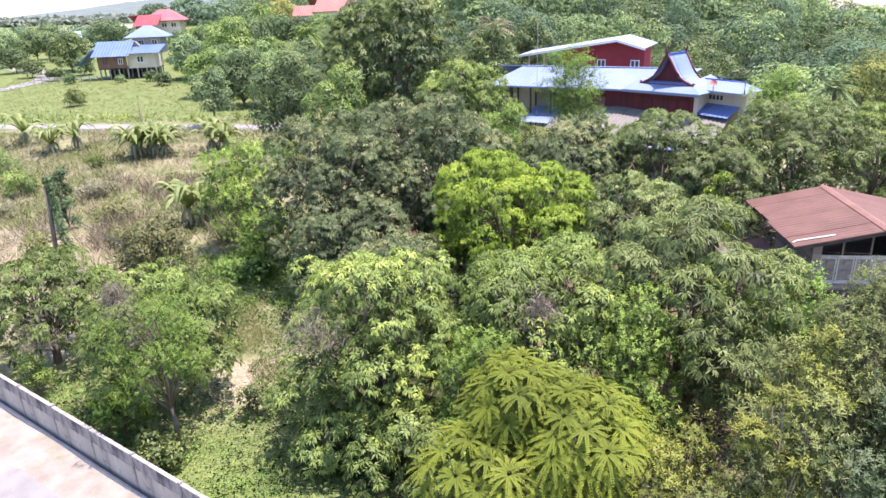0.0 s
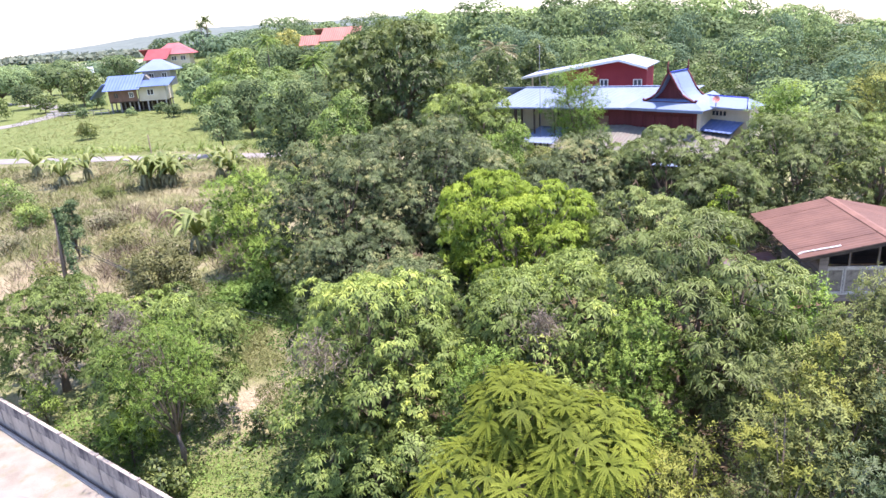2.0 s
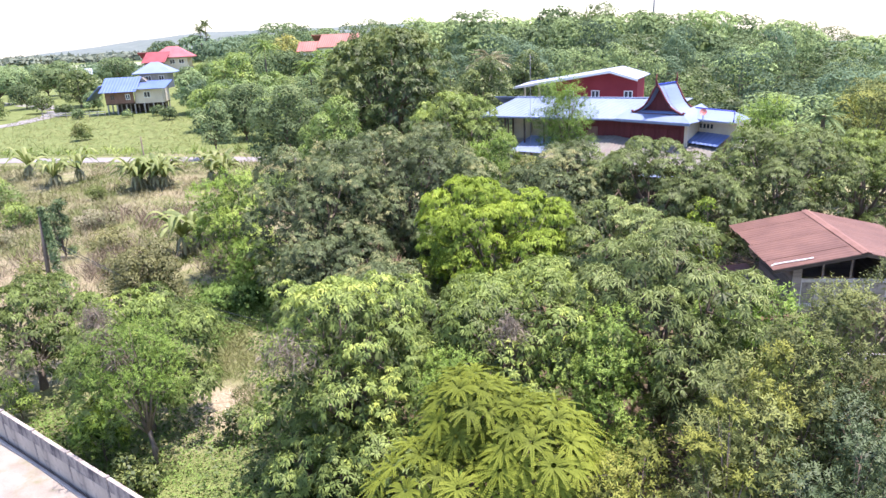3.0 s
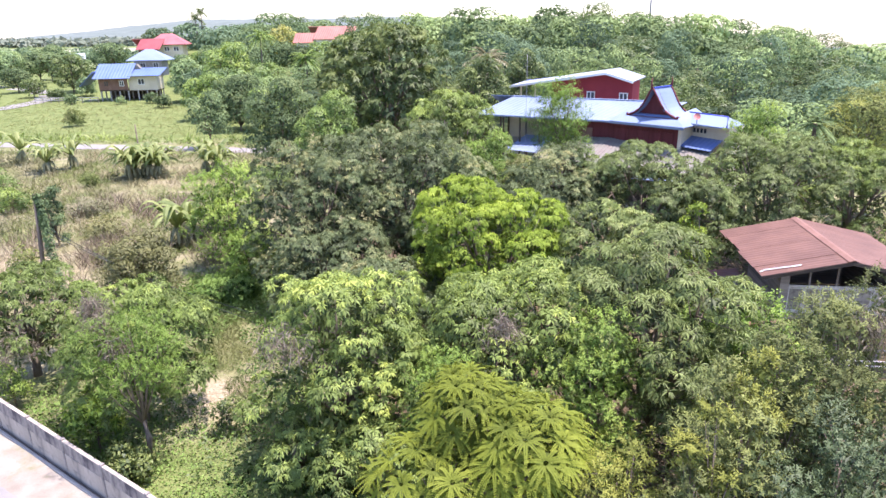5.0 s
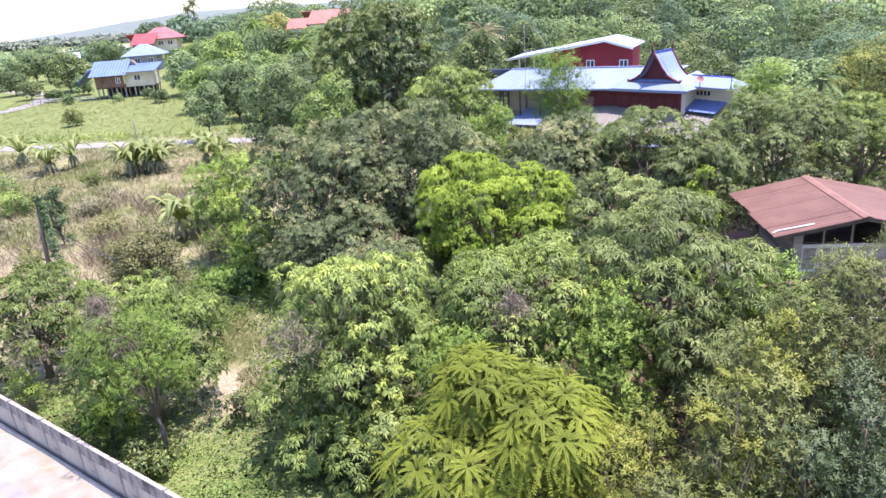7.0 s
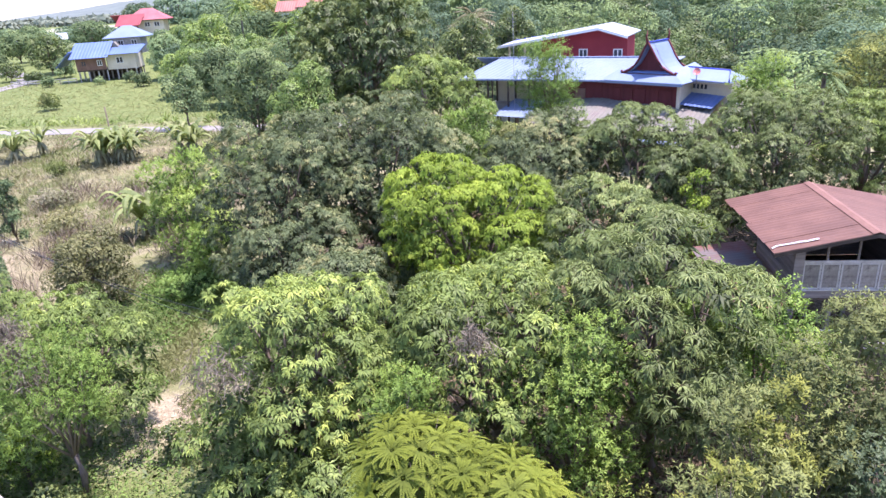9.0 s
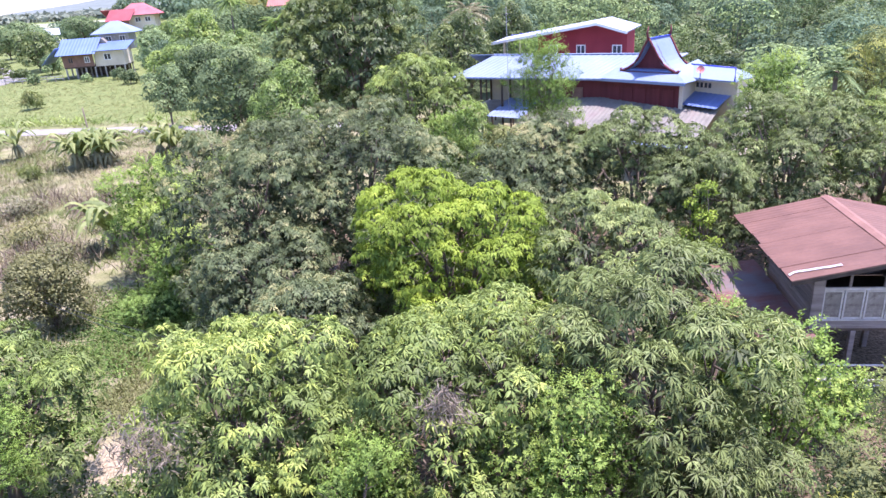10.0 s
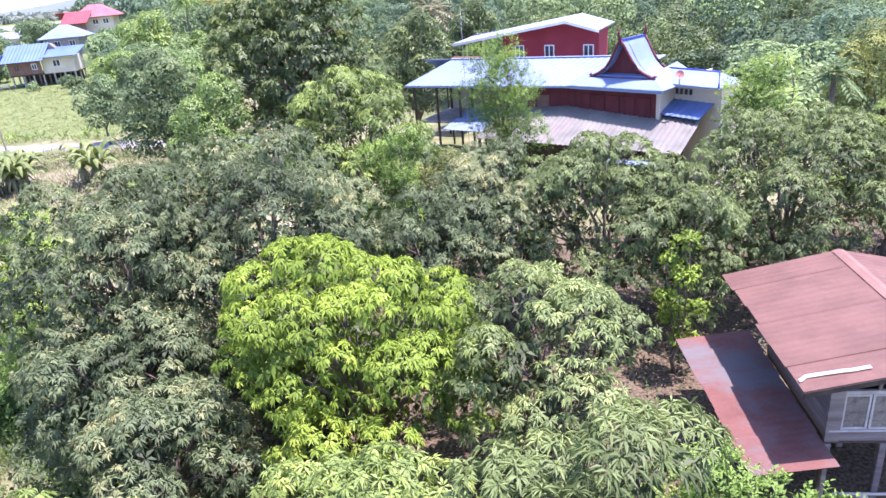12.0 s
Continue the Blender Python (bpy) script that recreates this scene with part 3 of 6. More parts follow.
def ribbon(name, line, width, material, label, category, lift=0.02, edge=0.25):
    """A strip of road or path laid over the land along a line of points."""
    bm = bmesh.new()
    pts = []
    for a, b in zip(line, line[1:]):
        k = max(2, int(math.dist(a, b) / 2))
        pts += [(a[0] + (b[0] - a[0]) * i / k, a[1] + (b[1] - a[1]) * i / k) for i in range(k)]
    pts.append(line[-1])
    rows = []
    for i, (x, y) in enumerate(pts):
        q, p = pts[min(i + 1, len(pts) - 1)], pts[max(i - 1, 0)]
        dx, dy = q[0] - p[0], q[1] - p[1]
        d = math.hypot(dx, dy)
        nx, ny = -dy / d, dx / d
        row = []
        for s in (-1, -0.33, 0.33, 1):
            w = s * width / 2 * (1 + edge * noise.noise((x * 0.35, y * 0.35, s)))
            px, py = x + nx * w, y + ny * w
            row.append(bm.verts.new((px, py, ground_at(px, py) + lift)))
        rows.append(row)
    for a, b in zip(rows, rows[1:]):
        for i in range(3):
            bm.faces.new((a[i], a[i + 1], b[i + 1], b[i]))
    bmesh.ops.recalc_face_normals(bm, faces=bm.faces[:])
    for f in bm.faces:
        f.smooth = True
        if f.normal.z < 0:
            f.normal_flip()
    return tagged(part(name, bm, material), label, category, kind="structure")


ribbon("road", [(-120, 102), (-80, 95), (-59, 90), (-35, 85.5), (-20, 82), (-8, 80)], 3.4, LANE, "pale concrete lane across the green fields", "road", 0.05, 0.1)
ribbon("road", [(-170, 225), (-128, 190), (-100, 166), (-87, 152), (-83, 141), (-83, 130), (-92, 114), (-125, 96)], 4.2, LANE, "pale village lane beside the stilt house", "road", 0.06, 0.15)

# the yard road and the precast wall beside it: the wall runs from its near end towards the far plots
WALL_FROM, WALL_TO = Vector((-6.0, 14.35, 0)), Vector((-27.4, 29.3, 0))
ALONG = (WALL_TO - WALL_FROM).normalized()
ACROSS = Vector((-ALONG.y, ALONG.x, 0))
if ACROSS.y > 0:
    ACROSS = -ACROSS
turn = math.degrees(math.atan2(ALONG.y, ALONG.x))


def yard_road():
    bm = bmesh.new()
    n = 95
    rows = []
    for i in range(n + 1):
        s = -34 + 76 * i / n
        row = []
        for off in (0.7, 1.0 + 0.35 * noise.noise((s * 0.3, 0, 0)), 6, 10):
            p = WALL_FROM + ALONG * s + ACROSS * off
            row.append(bm.verts.new((p.x, p.y, ground_at(p.x, p.y) + 0.1)))
        rows.append(row)
    for a, b in zip(rows, rows[1:]):
        for i in range(3):
            f = bm.faces.new((a[i], a[i + 1], b[i + 1], b[i]))
            f.smooth = True
    bmesh.ops.recalc_face_normals(bm, faces=bm.faces[:])
    for f in bm.faces:
        if f.normal.z < 0:
            f.normal_flip()
    tagged(part("road", bm, TARMAC), "pale dusty grey yard road beside the wall", "road", kind="structure")
    bm = bmesh.new()
    rows = []
    for i in range(n + 1):
        s = -34 + 76 * i / n
        row = []
        for off, h in ((0.28, 0.14), (0.8, 0.15 + 0.03 * noise.noise((s, 1, 0))), (1.0 + 0.2 * noise.noise((s * 0.5, 3, 0)), 0.14), (2.3 + 0.7 * noise.noise((s * 0.4, 7, 0)) + 0.35 * noise.noise((s * 2.1, 9, 0)), 0.085)):
            p = WALL_FROM + ALONG * s + ACROSS * off
            row.append(bm.verts.new((p.x, p.y, ground_at(p.x, p.y) + h)))
        rows.append(row)
    for a, b in zip(rows, rows[1:]):
        for i in range(3):
            f = bm.faces.new((a[i], a[i + 1], b[i + 1], b[i]))
            f.smooth = True
    bmesh.ops.recalc_face_normals(bm, faces=bm.faces[:])
    for f in bm.faces:
        if f.normal.z < 0:
            f.normal_flip()
    tagged(part("pavement", bm, SAND), "sandy verge with sparse weeds under the wall", "verge", kind="structure")


yard_road()
WALL_H, BAY = 1.4, 2.45


def precast_wall():
    """Posts with three stacked precast slabs between each pair, a thin cap, and a kerb with a gutter before it."""
    m = Matrix.Translation(WALL_FROM) @ Matrix.Rotation(math.atan2(ALONG.y, ALONG.x), 4, "Z")
    wall = thing("wall", m, "grey weathered precast concrete wall beside the road", "wall", kind="structure")
    front = 1 if (m.to_3x3() @ Vector((0, 1, 0))).dot(ACROSS) > 0 else -1
    post = slab([((-0.055, -0.07, -0.2), (0.055, 0.07, WALL_H + 0.05))], 0.012)
    panel = slab([((0.06, -0.045, 0.0), (BAY - 0.06, 0.045, 0.4535))], 0.004)
    cap = slab([((0.058, -0.065, 0.0), (BAY - 0.058, 0.065, 0.035))], 0.01)
    foot = slab([((0.0, 0.17 * front, -0.1), (BAY - 0.006, 0.28 * front, 0.2))], 0.015)
    # Narrow strip in a darker brown between the wall's foot and the kerb.
    gutter = slab([((0.0, 0.06 * front, -0.1), (BAY, 0.168 * front, 0.09))], 0.002)
    made = {}
    for nm, bm, mt in (("post", post, STAINED), ("panel", panel, CONCRETE), ("top_panel", slab([((0.06, -0.045, 0.0), (BAY - 0.06, 0.045, 0.4535))], 0.004), STAINED), ("coping", cap, CONCRETE), ("kerb", foot, CAST), ("gutter", gutter, DARKSOIL)):
        made[nm] = bpy.data.meshes.new(nm)
        bm.to_mesh(made[nm])
        bm.free()
        made[nm].materials.append(mt)
    rnd = random.Random(4)
    for i in range(-9, 12):
        x = i * BAY
        for nm, z in (("post", 0), ("panel", 0.0), ("panel", 0.455), ("top_panel", 0.91), ("coping", 1.365), ("kerb", 0), ("gutter", 0)):
            ob = part(nm, made[nm], None, wall)
            ob.location = (x, rnd.uniform(-0.006, 0.006), z)


precast_wall()

# ---- orchard trees ----
mango("leafy green mango tree with pale new shoots", -2.9, 20.3, 7.0, 3.15, 11, MANGO, fill=(0.12, 0.95), n=15, bottom=0.0)
mango("broad green mango tree with mixed old and new leaves", 3.2, 20.3, 6.5, 3.5, 12, MANGO, fill=(0.12, 0.85), n=14)
mango("dense dark mango tree with long drooping leaves", 7.75, 19.4, 8.1, 2.8, 13, MANGO_DROOP, squash=0.75, length=0.215, width=0.17, per=13, gap=0.27, fill=(0.05, 0.65), sag=0.6, n=14)
mango("bright yellow-green mango tree in young leaf", 2.9, 29.2, 7.7, 3.5, 14, MANGO_YOUNG, per=15, width=0.27, gap=0.27, sag=0.85, fill=(0.1, 0.85), n=13)
mango("large dark grey-green mango tree with bare twigs showing", -5.8, 34.5, 9.0, 4.0, 15, MANGO_DARK, length=0.175, gap=0.275, fill=(0.05, 0.9), n=14)
mango("large dark grey-green mango tree with bare twigs showing", -1.2, 36.0, 9.6, 4.3, 16, MANGO_DARK, length=0.175, gap=0.275, fill=(0.05, 0.85), n=14)
mango("small grey-green mango tree beside the bright one", 8.1, 27.9, 7.2, 2.75, 17, MANGO_DROOP, fill=(0.15, 0.85), n=13)
mango("dark brownish mango tree", 7.6, 38.5, 7.7, 3.2, 18, MANGO_DARK, length=0.175, gap=0.275, fill=(0.15, 0.95))
mango("dark green mango tree with pale leaf tips", 12.2, 37.6, 8.0, 3.6, 19, MANGO_DROOP, fill=(0.05, 0.6))
mango("broad dark green mango tree shading the wooden house", 20.2, 38.6, 8.2, 3.9, 20, MANGO_DROOP, fill=(0.05, 0.6), n=14)
mango("dark green mango tree behind the wooden house", 26.2, 40.5, 7.4, 3.6, 21, MANGO, fill=(0.05, 0.7))
mango("mango tree with yellow-green shoots beside the wall", -10.9, 22.0, 5.5, 2.7, 22, MANGO, fill=(0.05, 0.75), n=12)
mango("dark green mango tree near the wall", -17.2, 25.6, 5.0, 2.6, 23, MANGO, fill=(0.0, 0.55), n=12)
broadleaf("tree", "light green small-leaved tree with a forked trunk", "tree", -9.75, 19.5, 5.6, 1.7, 24, LIGHT, length=0.075, width=0.34, density=400, spray=0.3, n=12, bottom=2.2, fork=1.6, base_r=0.08, inner=0.2, stems=2, fill=(0.1, 0.55), spread=0.62)
broadleaf("bush", "brownish olive bush in the dry plot", "bush", -16.0, 33.8, 4.1, 2.1, 25, BROWNISH, length=0.14, density=130, bottom=0.1, fill=(0.0, 0.55))
broadleaf("tree", "fresh green bushy tree beside the dark mangos", "tree", -12.6, 39.2, 6.8, 2.4, 26, LIGHT, length=0.15, width=0.42, density=130, bottom=0.05, fill=(0.3, 0.9), spray=0.4)
broadleaf("bush", "low green bush under the mangos", "bush", -10.4, 36.4, 3.6, 1.9, 27, LIGHT, length=0.14, width=0.42, density=130, bottom=0.02, fill=(0.3, 0.9), spray=0.4)
broadleaf("bush", "low mound of bright green creeper in the gap", "bush", -11.3, 34.3, 1.1, 1.7, 29, WEED, length=0.13, width=0.45, density=150, bottom=0.02, n=12, fill=(0.4, 1.0), spray=0.25, base_r=0.03)
broadleaf("tree", "slender light green young tree", "tree", 3.4, 42.3, 8.0, 1.7, 28, LIGHT, length=0.12, width=0.4, density=150, n=9, bottom=0.8, spray=0.4, fill=(0.1, 0.6))
mango("olive-green round mango tree behind the orchard", 1.3, 48.0, 10.4, 3.7, 29, MANGO, length=0.28, gap=0.4, fill=(0.25, 0.7), n=16, group="")
broadleaf("shrub", "upright yellow-green shrub at the dark trees' edge", "shrub", 13.65, 33.0, 5.7, 0.9, 30, MANGO_YOUNG, length=0.17, density=60, n=9, fill=(0.0, 0.6), bottom=0.6, inner=0.2)
NEAR = (
    ("sprawling yellow-olive bush at the yard's edge", 4.3, 10.7, 6.5, 1.5, 31, YELLOWISH, (-0.15, 0.75)),
    ("sprawling yellow-olive bush at the yard's edge", 5.3, 9.7, 6.5, 1.25, 36, SCRUB, (0.0, 0.9)),
    ("tall olive bush with yellow leaf tips", 6.5, 10.9, 7.5, 1.2, 32, SCRUB, (0.0, 0.6)),
    ("yellow-leaved bush among the olive ones", 5.9, 10.4, 7.75, 0.75, 37, YELLOWISH, (0.1, 0.7)),
    ("yellow-leaved bush among the olive ones", 7.3, 11.9, 8.15, 0.75, 38, YELLOWISH, (0.1, 0.65)),
    ("tall olive bush with yellow leaf tips", 7.8, 12.4, 8.0, 1.35, 47, SCRUB, (0.05, 0.65)),
    ("grey-green twiggy bush before the wooden house", 9.1, 13.1, 8.75, 1.5, 33, SCRUB, (0.0, 0.4)),
    ("grey-green twiggy bush before the wooden house", 10.9, 14.0, 8.9, 2.0, 48, SCRUB, (-0.05, 0.35)),
    ("dark blue-green bush at the orchard's edge", 8.0, 10.3, 6.9, 1.5, 34, TEAL, (-0.1, 0.4)),
    ("dark blue-green bush at the orchard's edge", 9.8, 11.5, 7.4, 1.8, 49, TEAL, (-0.1, 0.5)),
)
for label, x, y, top, r, seed, leaf, fill in NEAR:
    broadleaf("bush", label, "bush", x, y, top, r, seed, leaf, length=0.095, width=0.32, density=250, patch=0.8, bottom=0.2, fill=fill, spray=0.22, n=14, size=(0.26, 0.46), spread=0.72, soft=0.7)
broadleaf("bush", "light green leafy bush beside the rusty lean-to", "bush", 10.2, 22.6, 5.3, 1.5, 35, LIGHT, length=0.11, density=330, bottom=0.2, fill=(0.2, 0.78), inner=0.35, spray=0.35, width=0.36)
broadleaf("tree", "tall thin feathery tree before the red house", "tree", 10.1, 54.0, 10.4, 2.35, 36, LIGHT, length=0.13, width=0.36, density=260, n=14, bottom=2.8, inner=0.2, spread=0.6, spray=0.5, fill=(0.0, 0.5))
mango("large dark green spreading tree", -4.6, 66.5, 15.0, 6.3, 37, DEEP, length=0.36, width=0.3, gap=0.47, bottom=1.6, fill=(0.1, 0.9), n=20, group="", name="tree", category="tree")
broadleaf("tree", "grey-green tree at the field's edge", "tree", -16.0, 68, 10.3, 3.5, 38, WOODS, length=0.3, density=38, bottom=0.6)
broadleaf("tree", "bright green rounded tree", "tree", -9.5, 58.5, 9.2, 3.1, 39, FRESH, length=0.2, density=75, bottom=0.8, fill=(0.1, 0.6))
broadleaf("tree", "small round tree standing in the green field", "tree", -29, 84.5, 7.3, 2.6, 40, WOODS, length=0.3, density=38, bottom=1.3)
broadleaf("tree", "dark round tree behind the blue roof", "tree", 4.5, 75.5, 11.8, 2.9, 41, DEEP, length=0.3, density=38, bottom=1)
broadleaf("tree", "green tree behind the white-roofed building", "tree", 10.6, 88, 11.5, 3.0, 42, DEEP, length=0.32, density=34, bottom=1)
broadleaf("tree", "light green tree beside the red house", "tree", 23.2, 48.5, 8.8, 2.0, 43, LIGHT, length=0.17, width=0.4, density=90, bottom=0.8, spray=0.5, fill=(0.2, 0.9))
broadleaf("tree", "olive-yellow tree on the slope", "tree", 39, 61, 9.0, 3.7, 44, SCRUB, length=0.22, density=60, bottom=0.6, fill=(0.2, 0.85))


def feathery(x, y, top, radius, seed):
    """Tree whose shoot tips carry stars of long pinnate fronds."""
    rng = np.random.default_rng(seed)
    lb = lobes_for(rng, radius, top, 0.8, 13)
    lb = np.concatenate([lb, [(-1.5, -0.9, top - 2.3, 0.9, 0.9)]])
    q, e = scatter(rng, lb, 1500, shell=(0.86, 1.1), low=-0.15)
    pick = []
    for k in range(len(q)):
        if all(np.sum((q[k] - q[j]) ** 2) > 0.345 ** 2 for j in pick):
            pick.append(k)
    p, o = q[pick], e[pick]
    per, pairs, reach = 14, 14, 0.46
    n = len(p)
    axis = unit(o * 0.8 + np.array([0, 0, 0.55]))
    a = unit(np.cross(axis, rng.normal(size=(n, 3))))
    b = np.cross(axis, a)
    w = (np.arange(per)[None] * 2 * math.pi / per + rng.uniform(0, 6.28, (n, 1)) + rng.normal(size=(n, per)) * 0.12)[..., None]
    way = unit((a[:, None] * np.cos(w) + b[:, None] * np.sin(w) + axis[:, None] * rng.uniform(0.25, 0.75, (n, per, 1))).reshape(-1, 3))
    root = np.repeat(p, per, 0)
    up = np.repeat(axis, per, 0)
    side = unit(np.cross(way, up))
    ln = np.repeat(reach * rng.uniform(0.75, 1.2, n), per) * rng.uniform(0.85, 1.1, n * per)
    age = np.repeat(np.clip(0.5 * patches(p, rng, 0.9, 1.2) + 0.5 * rng.random(n), 0, 1), per)
    sets = []
    for j in range(pairs):
        t = 0.12 + 0.88 * j / (pairs - 1)
        at = root + way * (ln * t)[:, None] - np.array([0, 0, 1.0]) * (ln * 0.42 * t * t)[:, None]
        size = 0.07 * (1 - 0.45 * t) * np.ones(n * per)
        for s in (-1, 1):
            d = unit(side * s + way * 0.75 + rng.normal(size=(n * per, 3)) * 0.08 - np.array([0, 0, 0.2]))
            sets.append((at, d, up, size, size * 0.6, np.clip(age * 0.6 + 0.35 * t, 0, 1), up))
    q, s_ = scatter(rng, lb, 3600, shell=(0.5, 0.8))
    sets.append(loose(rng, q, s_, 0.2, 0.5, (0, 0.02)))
    # Dark filler leaves: the shade between frond stars is put into their colour.
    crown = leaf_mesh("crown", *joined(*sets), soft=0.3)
    planted("feathery_tree", "yellow-green feathery tree with star-like frond clusters", "tree", x, y, crown, woody(rng, lb, 0.12, 1.2), leaf=FEATHER)


feathery(1.75, 11.7, 7.75, 2.1, 50)
mango("low dark mango tree before the large ones", -5.0, 30.3, 5.6, 2.7, 51, MANGO_DARK, fill=(0.05, 0.8))
mango("low dark mango tree among the front ones", -2.4, 27.0, 4.8, 2.3, 55, MANGO_DARK, fill=(0.1, 0.9))
mango("low dark mango tree between its neighbours", 0.6, 33.0, 6.0, 2.4, 52, MANGO_DARK, fill=(0.05, 0.8))
mango("dark green mango tree behind the yellow-green shrub", 15.6, 37.0, 6.4, 2.7, 53, MANGO_DROOP, fill=(0.05, 0.55))
mango("dark green mango tree in the second row", 5.0, 36.0, 6.8, 2.4, 54, MANGO_DARK, fill=(0.05, 0.7))

broadleaf("bush", "light green leafy bush beside the wooden house", "bush", 11.5, 21.0, 5.4, 1.5, 56, LIGHT, spray=0.35, length=0.12, density=150, bottom=0.1, fill=(0.2, 0.78), inner=0.3)
broadleaf("bush", "light green leafy bush beside the wooden house", "bush", 14.4, 22.8, 2.6, 1.1, 57, LIGHT, spray=0.35, length=0.12, density=150, bottom=0.1, fill=(0.3, 1.0), inner=0.3)
broadleaf("bush", "round green weed clump at the path", "bush", -7.3, 21.0, 1.6, 0.7, 58, DEEP, length=0.1, density=160, bottom=0.02, n=7, base_r=0.03)


def dead_creeper(x, y, z, r, seed):
    """A grey-brown tangle of dead creeper draped over a crown."""
    rng = np.random.default_rng(seed)
    p = rng.normal(size=(600, 3)) * np.array([r, r * 0.7, r * 0.8]) * 0.55
    p[:, 2] -= np.abs(p[:, 0]) * 0.3
    way = unit(rng.normal(size=(600, 3)) + np.array([0, 0, -0.8]))
    ln = rng.uniform(0.12, 0.34, 600)
    ob = part("dead_creeper", leaf_mesh("dead_creeper", p, way, rng.normal(size=(600, 3)), ln, ln * 0.12, rng.random(600)), DRYVINE)
    ob.location = (x, y, z)
    tagged(ob, "grey-brown tangle of dead creeper on a mango crown", "creeper", "dead creepers on the crowns")


for i, (x, y, z, r) in enumerate(((-4.1, 17.6, 5.3, 0.75), (-11.18, 20.3, 5.5, 0.5), (-10.82, 19.9, 4.99, 0.5), (-16.23, 23.2, 2.67, 0.9), (2.48, 17.6, 5.77, 0.5), (-9.96, 19.0, 4.59, 0.4), (10.6, 13.5, 7.5, 0.5), (12.2, 15.0, 7.2, 0.6))):
    dead_creeper(x, y, z, r, 500 + i)
broadleaf("bush", "olive bush below the carport awning", "bush", 6.0, 48.0, 5.4, 2.4, 59, SCRUB, length=0.18, density=70, bottom=0.05, fill=(0.1, 0.7))
broadleaf("bush", "olive bush below the carport awning", "bush", 3.6, 56.0, 5.0, 2.6, 45, WOODS, length=0.2, density=60, bottom=0.05, fill=(0.1, 0.8))
broadleaf("bush", "olive bush below the carport awning", "bush", 8.2, 52.5, 4.2, 2.0, 46, SCRUB, length=0.18, density=60, bottom=0.05, fill=(0.1, 0.7))
for x, y, h, r, sd in ((-4.1, 18.3, 2.4, 1.1, 95), (-2.6, 17.3, 2.0, 1.0, 96), (-1.0, 17.0, 2.6, 1.2, 97)):
    mango("low leafy mango shoots at the foot of the trees", x, y, h, r, sd, MANGO, fill=(0.1, 0.8), n=8, bottom=0.0)
broadleaf("creeper", "fresh green leafy creeper smothering the mango's flank", "creeper", 5.2, 17.6, 6.4, 1.75, 91, LIGHT, width=0.4, length=0.085, density=270, bottom=0.3, fill=(0.25, 0.8), spray=0.25)
broadleaf("creeper", "fresh green leafy creeper smothering the mango's flank", "creeper", 0.6, 17.4, 5.4, 1.3, 92, LIGHT, width=0.4, length=0.085, density=270, bottom=0.3, fill=(0.25, 0.8), spray=0.25)

# ---- wooden house with the rusty roof ----


def framed(w, h, d, bar, mullions=1):
    """Boxes of a window frame of that width and height, with upright bars between."""
    out = [((0, 0, 0), (w, d, bar)), ((0, 0, h - bar), (w, d, h)), ((0, 0, bar), (bar, d, h - bar)), ((w - bar, 0, bar), (w, d, h - bar))]
    for i in range(1, mullions + 1):
        x = w * i / (mullions + 1)
        out.append(((x - bar / 2, 0, bar), (x + bar / 2, d, h - bar)))
    return out


